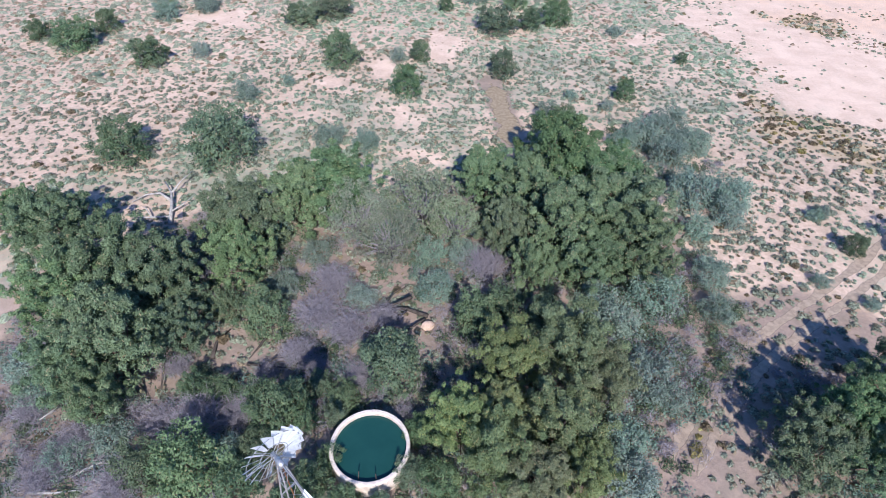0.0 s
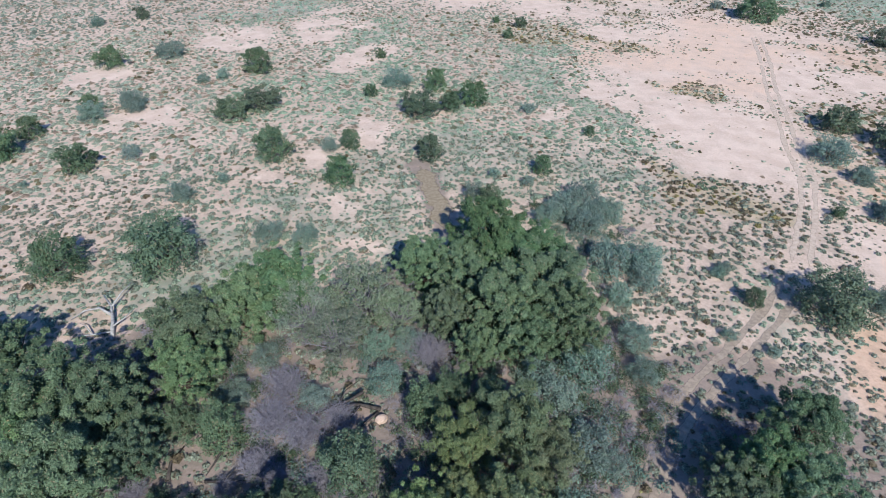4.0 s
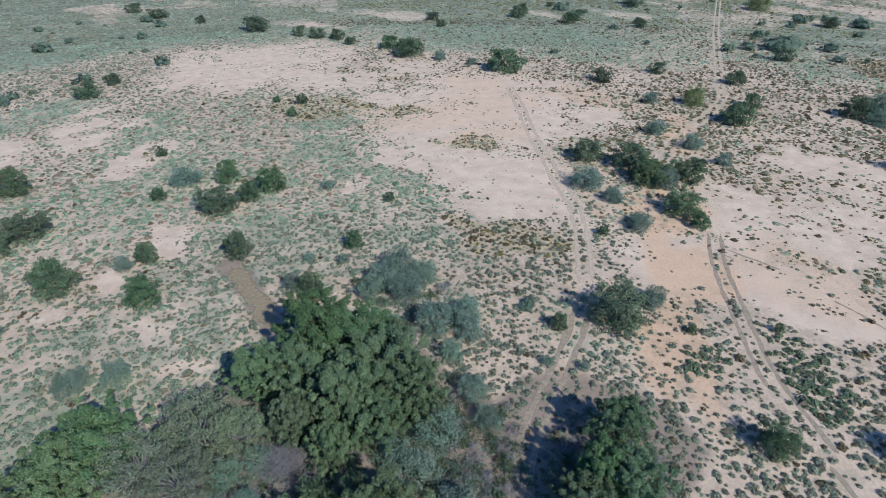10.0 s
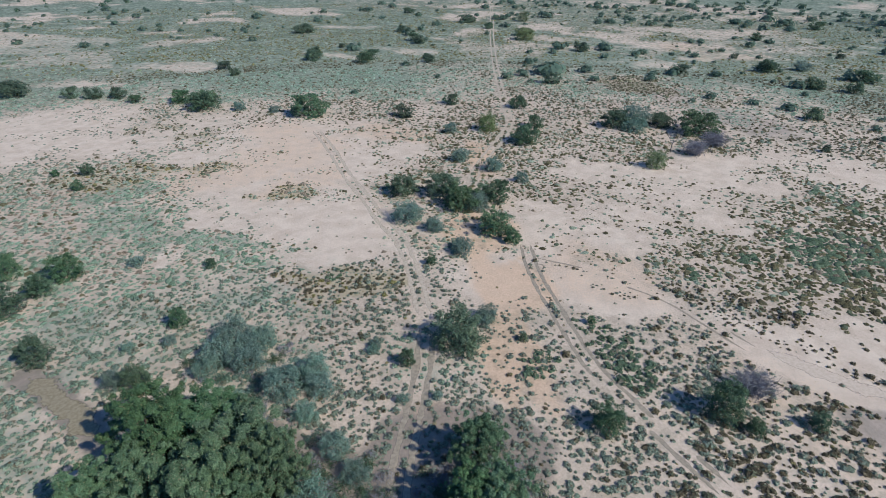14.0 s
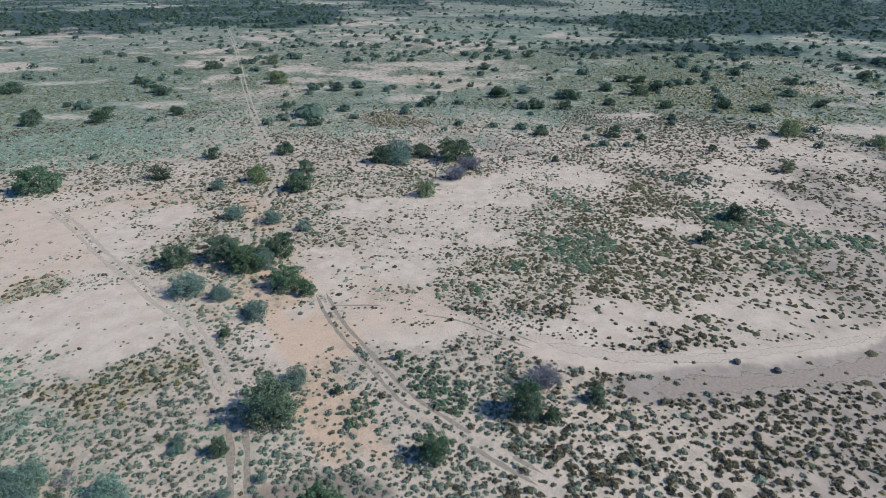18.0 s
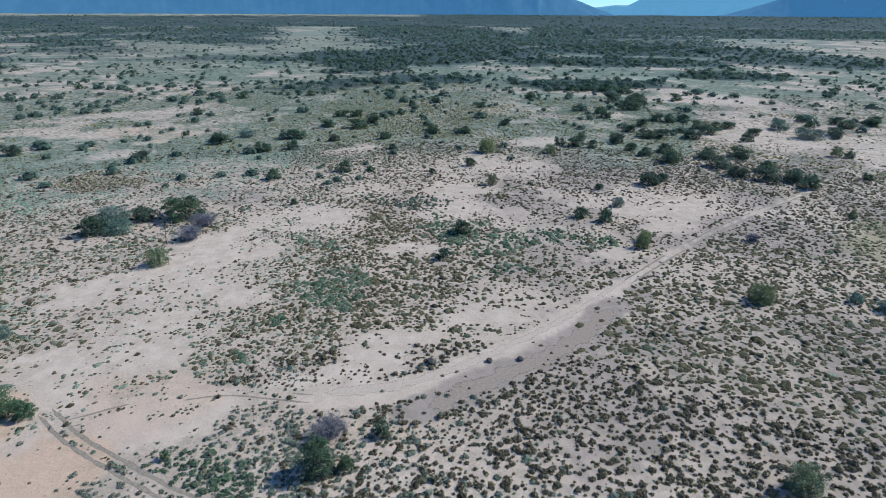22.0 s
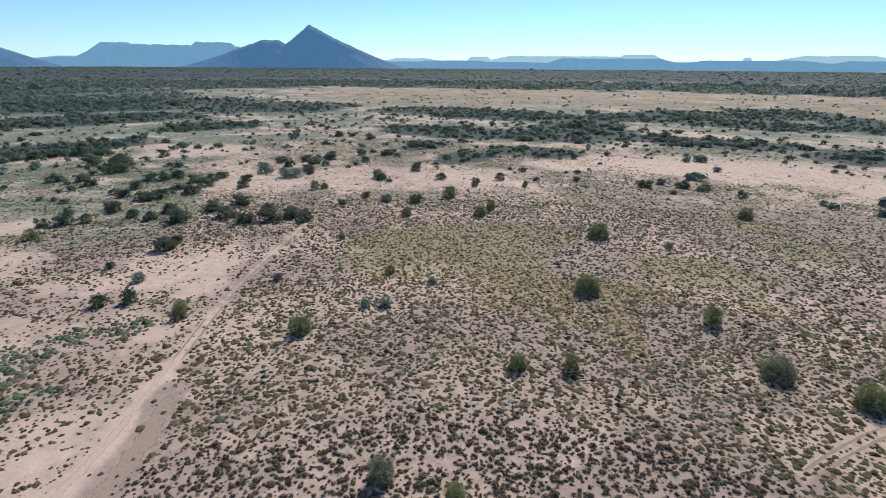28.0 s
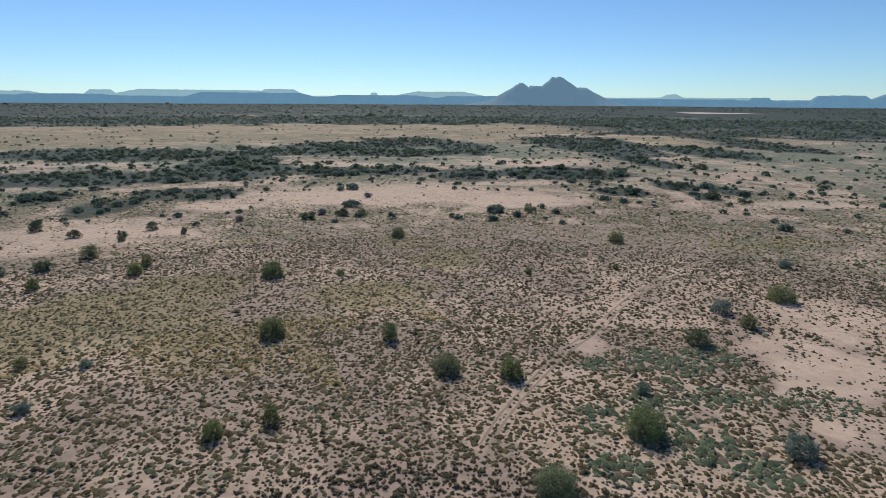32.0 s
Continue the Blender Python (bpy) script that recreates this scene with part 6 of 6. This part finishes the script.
# ---- the farm reservoir ----
def ring_wall(r_in, r_out, z0, z1, mat, name, sides=64, wear=0.0, seed=0):
    bm = bmesh.new()
    rng = random.Random(seed)
    rings = []
    for k in range(sides):
        a = TAU * k / sides
        w = rng.uniform(-wear, wear)
        row = [(r_in, z0), (r_out + 0.02, z0), (r_out, z1 - 0.03 + w), (r_out - 0.03, z1 + w), (r_in + 0.03, z1 + w), (r_in, z1 - 0.03 + w)]
        rings.append([bm.verts.new((math.cos(a) * r, math.sin(a) * r, z)) for r, z in row])
    for k in range(sides):
        a, b = rings[k], rings[(k + 1) % sides]
        for j in range(6):
            bm.faces.new((a[j], b[j], b[(j + 1) % 6], a[(j + 1) % 6]))
    bmesh.ops.recalc_face_normals(bm, faces=bm.faces)
    return bm_mesh(name, bm, mat, False)


reservoir = tagged(new("farm_reservoir"), "round cement farm reservoir full of dark green water", "reservoir")
reservoir.matrix_world = pose(-4.05, 14.98, 0)
part("wall", ring_wall(2.02, 2.22, -0.1, 1.30, CONCRETE, "reservoir_wall", 64, 0.004, 1), reservoir, "stained cement wall")
part("rim", ring_wall(2.03, 2.24, 1.30, 1.44, RIM, "reservoir_rim", 64, 0.012, 2), reservoir, "pale worn cement rim")
bm = bmesh.new()
bmesh.ops.create_circle(bm, cap_ends=True, radius=2.04, segments=64)
part("water", bm_mesh("reservoir_water", bm, WATER), reservoir, "still dark green water", pose(0, 0, 1.12))
for a, lean in ((255, 0.25), (285, 0.1), (200, 0.12)):
    bm = tube(bmesh.new(), [(0, 0, 0.2), (0.03, lean * 0.4, 1.1), (0.05, lean, 1.75)], [0.03, 0.03, 0.025], 8)
    part("pipe", bm_mesh("pipe", bm, DARKWOOD, True), reservoir, "dark pipe over the rim", pose(0, 0, 0, 0, 0, a) @ pose(1.93, 0, 0, 0, 0, 90))

# ---- the wind pump ----
HUB_HIGH = 9.0
windmill = tagged(new("wind_pump"), "old steel wind pump with a bleached bladed wheel", "windmill")
windmill.matrix_world = pose(-6.5, 10.3, 0, 0, 0, math.degrees(math.atan2(-1.95, 2.0)))
# its own +x points along the tail
foot, head = 0.95, 0.12
corners = [(1, 1), (-1, 1), (-1, -1), (1, -1)]
for sx, sy in corners:
    bm = tube(bmesh.new(), [(sx * foot, sy * foot, -0.1), (sx * head, sy * head, HUB_HIGH - 0.2)], [0.045, 0.035], 6)
    part("leg", bm_mesh("leg", bm, STEEL), windmill)


def girth(z):
    return foot + (head - foot) * z / (HUB_HIGH - 0.2)


for lo, hi in ((0.2, 2.2), (2.2, 4.2), (4.2, 6.0), (6.0, 7.4), (7.4, 8.5)):
    for k in range(4):
        (ax, ay), (bx, by) = corners[k], corners[(k + 1) % 4]
        g, h = girth(lo), girth(hi)
        part("crossbar", bm_mesh("crossbar", tube(bmesh.new(), [(ax * h, ay * h, hi), (bx * h, by * h, hi)], [0.022, 0.022], 5), STEEL), windmill)
        part("brace", bm_mesh("brace", tube(bmesh.new(), [(ax * g, ay * g, lo), (bx * h, by * h, hi)], [0.014, 0.014], 4), STEEL), windmill)
part("pump_rod", bm_mesh("pump_rod", tube(bmesh.new(), [(0, 0, 0), (0, 0, HUB_HIGH)], [0.02, 0.02], 6), RUST), windmill)
bm = box(bmesh.new(), (-0.26, -0.11, HUB_HIGH - 0.14), (0.16, 0.11, HUB_HIGH + 0.14))
bmesh.ops.bevel(bm, geom=bm.edges[:], offset=0.04, segments=2)
part("gearbox", bm_mesh("gearbox", bm, STEEL, True), windmill, "dull grey gearbox")
wheel_x = -0.52
bm = bmesh.new()
for r, t in ((1.24, 0.016), (0.64, 0.016)):
    loop = [(0.04, math.cos(TAU * k / 36) * r, math.sin(TAU * k / 36) * r) for k in range(37)]
    tube(bm, loop, [t] * 37, 5)
for k in range(6):
    a = TAU * k / 6
    tube(bm, [(-0.06, 0, 0), (0.03, math.cos(a) * 1.24, math.sin(a) * 1.24)], [0.018, 0.014], 5)
    tube(bm, [(0.14, 0, 0), (0.04, math.cos(a) * 1.24, math.sin(a) * 1.24)], [0.018, 0.014], 5)
tube(bm, [(-0.10, 0, 0), (0.30, 0, 0)], [0.09, 0.09], 12)
wheel = part("wheel", bm_mesh("wheel", bm, STEEL), windmill, "steel wheel with rings and spokes", pose(wheel_x, 0, HUB_HIGH))
for k in range(18):
    bm = bmesh.new()
    cols = []
    for r in np.linspace(0.55, 1.37, 5):
        half = 0.09 + (r - 0.55) * 0.17
        cols.append([(bm.verts.new((0.10 * (c / 2) ** 2 - 0.03 + c * half * 0.62, half * c * 0.85, r))) for c in (-1, -0.33, 0.33, 1)])
    for a, b in zip(cols, cols[1:]):
        for j in range(3):
            bm.faces.new((a[j], a[j + 1], b[j + 1], b[j]))
    bmesh.ops.solidify(bm, geom=bm.faces[:], thickness=0.004)
    part("blade", bm_mesh("blade", bm, BLADE), wheel, "" if k else "bleached sheet-metal blade", pose(0, 0, 0, 360 / 18 * k, 0, 0))
part("tail_boom", bm_mesh("tail_boom", tube(bmesh.new(), [(0.1, 0, HUB_HIGH + 0.02), (2.0, 0, HUB_HIGH + 0.05)], [0.03, 0.025], 6), STEEL), windmill)
bm = bmesh.new()
rim = [(1.60, -0.11), (2.85, -0.24), (2.92, 0.0), (2.85, 0.24), (1.60, 0.11)]
for side in (-0.006, 0.006):
    ring = [bm.verts.new((x, side, HUB_HIGH + 0.05 + z)) for x, z in rim]
    bm.faces.new(ring if side < 0 else ring[::-1])
bm.verts.ensure_lookup_table()
for k in range(5):
    bm.faces.new((bm.verts[k], bm.verts[5 + k], bm.verts[5 + (k + 1) % 5], bm.verts[(k + 1) % 5]))
part("tail_vane", bm_mesh("tail_vane", bm, BLADE), windmill, "white sheet-metal tail vane", pose(0, 0, 0, 0, 0, 0) @ pose(0, 0, HUB_HIGH + 0.05, -30) @ pose(0, 0, -HUB_HIGH - 0.05))


# ---- dead wood in the grove ----
def limbs(name, rows, mat, label, category, sides=7):
    """A piece of dead wood of several joined limbs: each row is a thickness and the places along it."""
    bm = bmesh.new()
    for thick, *places in rows:
        n = len(places)
        tube(bm, places, [thick * (1 - 0.75 * k / (n - 1)) for k in range(n)], sides)
    return tagged(new(name, bm_mesh(name, bm, mat, True)), label, category)


limbs("fallen_dead_tree", [
    (0.20, (-22.9, 35.0, 0.13), (-23.3, 36.8, 0.43), (-23.9, 38.6, 0.60), (-25.0, 40.1, 0.71)),
    (0.14, (-23.6, 37.6, 0.55), (-24.9, 38.6, 0.55), (-26.2, 38.6, 0.38), (-27.2, 37.8, 0.16)),
    (0.10, (-23.9, 38.6, 0.60), (-23.4, 40.0, 0.93), (-22.8, 41.2, 1.09)),
    (0.10, (-23.0, 35.8, 0.27), (-24.6, 35.6, 0.33), (-26.2, 35.7, 0.22)),
    (0.07, (-24.6, 35.6, 0.33), (-25.4, 36.6, 0.49), (-26.0, 37.0, 0.43)),
    (0.08, (-23.2, 36.3, 0.38), (-22.3, 37.0, 0.66), (-21.7, 38.0, 0.82)),
], DEADWOOD, "bleached fallen dead tree with bare forked limbs", "dead tree")
limbs("dead_log", [
    (0.17, (-1.1, 25.3, 0.2), (-2.6, 25.7, 0.5), (-4.2, 25.8, 0.5), (-5.8, 25.5, 0.25)),
    (0.14, (-2.3, 26.5, 0.9), (-3.4, 26.0, 0.7), (-4.8, 25.8, 0.5)),
    (0.12, (-1.3, 25.1, 0.2), (-2.2, 24.2, 0.4), (-3.3, 23.1, 0.15)),
    (0.09, (-2.6, 25.6, 0.5), (-3.3, 24.6, 0.6), (-4.2, 23.4, 0.3)),
    (0.07, (-3.6, 25.7, 0.5), (-4.4, 24.5, 0.6), (-4.9, 23.6, 0.4)),
    (0.07, (-4.2, 25.8, 0.5), (-3.6, 26.9, 0.8), (-2.5, 27.6, 1.0)),
], DARKWOOD, "dark fallen trunk with broken limbs", "log")
for name, rows, label in (
    ("log", [(0.16, (-15.2, 21.6, 0.12), (-15.3, 22.8, 0.2), (-14.7, 24.0, 0.15))], "dark curved log at the edge of bare ground"),
    ("log", [(0.13, (-12.0, 23.4, 0.25), (-12.3, 22.6, 0.2), (-12.8, 21.6, 0.1))], "short dark log beside bare ground"),
    ("log", [(0.11, (-12.8, 21.2, 0.1), (-11.4, 20.9, 0.3), (-10.2, 20.9, 0.2)), (0.08, (-11.6, 20.9, 0.3), (-11.0, 21.4, 0.5), (-10.3, 21.5, 0.5))], "forked dark log among dead twigs"),
    ("log", [(0.14, (-19.7, 20.3, 1.2), (-19.2, 19.6, 0.6), (-18.4, 18.6, 0.1))], "leaning brown log under the trees"),
    ("log", [(0.12, (-17.8, 20.9, 1.1), (-17.7, 20.0, 0.6), (-17.6, 19.0, 0.1))], "leaning dark log under the trees"),
    ("log", [(0.12, (-23.4, 18.6, 0.1), (-23.0, 17.4, 0.8), (-23.2, 16.4, 1.3))], "pale upright broken branch"),
    ("log", [(0.10, (-20.6, 13.6, 0.15), (-19.2, 14.3, 0.4), (-17.8, 14.4, 0.15)), (0.07, (-19.4, 14.2, 0.4), (-19.0, 13.3, 0.5), (-18.0, 13.0, 0.3))], "bleached forked branch on the ground"),
    ("log", [(0.10, (-22.4, 12.7, 0.15), (-20.9, 12.6, 0.4), (-19.6, 12.9, 0.15))], "bleached branch lying on the ground"),
):
    pale = "pale" in label or "bleached" in label
    tagged(limbs(name, rows, DEADWOOD if pale else DARKWOOD, label, "log"), group="logs of the grove")
limbs("bare_snag", [
    (0.10, (118.0, 36.5, 0), (117.8, 36.3, 2.2), (118.3, 36.0, 4.2)),
    (0.06, (117.9, 36.3, 1.6), (116.4, 36.8, 3.4), (115.2, 36.9, 4.4)),
    (0.06, (117.9, 36.3, 1.9), (119.3, 35.4, 3.3), (120.5, 35.2, 4.6)),
    (0.05, (116.4, 36.8, 3.4), (116.6, 36.2, 4.6)),
], TWIG_GREY, "bare grey dead tree among saltbush", "dead tree")


# ---- stones ----
def stone(x, y, wide, label, mat, seed):
    bm = bmesh.new()
    bmesh.ops.create_icosphere(bm, subdivisions=2, radius=wide / 2)
    for v in bm.verts:
        k = 1 + 0.35 * (noise.noise(v.co * 2.2 / wide + Vector((seed, 0, 0))))
        v.co = Vector((v.co.x * k * 1.15, v.co.y * k, v.co.z * k * 0.75 + wide * 0.22))
    ob = tagged(new("boulder", bm_mesh("boulder", bm, mat)), label, "boulder", "boulders")
    ob.location = (x, y, 0)


stone(64.5, -11.2, 1.3, "dark brown boulder at the edge of the sandy road", ROCK, 1)
stone(63.4, -19.3, 0.9, "small dark boulder beside the sandy road", ROCK, 2)
stone(63.0, -23.7, 0.9, "small dark boulder beside the sandy road", ROCK, 3)
# this last one is added in place of a flat pale sandy spot
stone(-1.1, 24.5, 0.8, "pale sandy spot, raised as a boulder, beside a fallen trunk", SAND_LUMP, 4)

# ---- a far dam, its water glint painted as a white sheet ----
bm = bmesh.new()
middle = bm.verts.new((-1340, -2340, float(rise(-1340, -2340)) + 1.2))
rim = []
for k in range(48):
    a = TAU * k / 48
    wave = 1 + 0.12 * math.sin(3 * a) + 0.07 * math.sin(7 * a + 1)
    away, along_it = 105 * math.cos(a) * wave, 165 * math.sin(a) * wave
    x, y = -1340 - 0.497 * away + 0.868 * along_it, -2340 - 0.868 * away - 0.497 * along_it
    rim.append(bm.verts.new((x, y, float(rise(x, y)) + 1.2)))
for k in range(48):
    bm.faces.new((middle, rim[k - 1], rim[k]))
bmesh.ops.recalc_face_normals(bm, faces=bm.faces)
tagged(new("far_dam_glint", bm_mesh("far_dam_glint", bm, RIM)), "bright white sheet for the glint of a far dam", "pan", kind="structure")
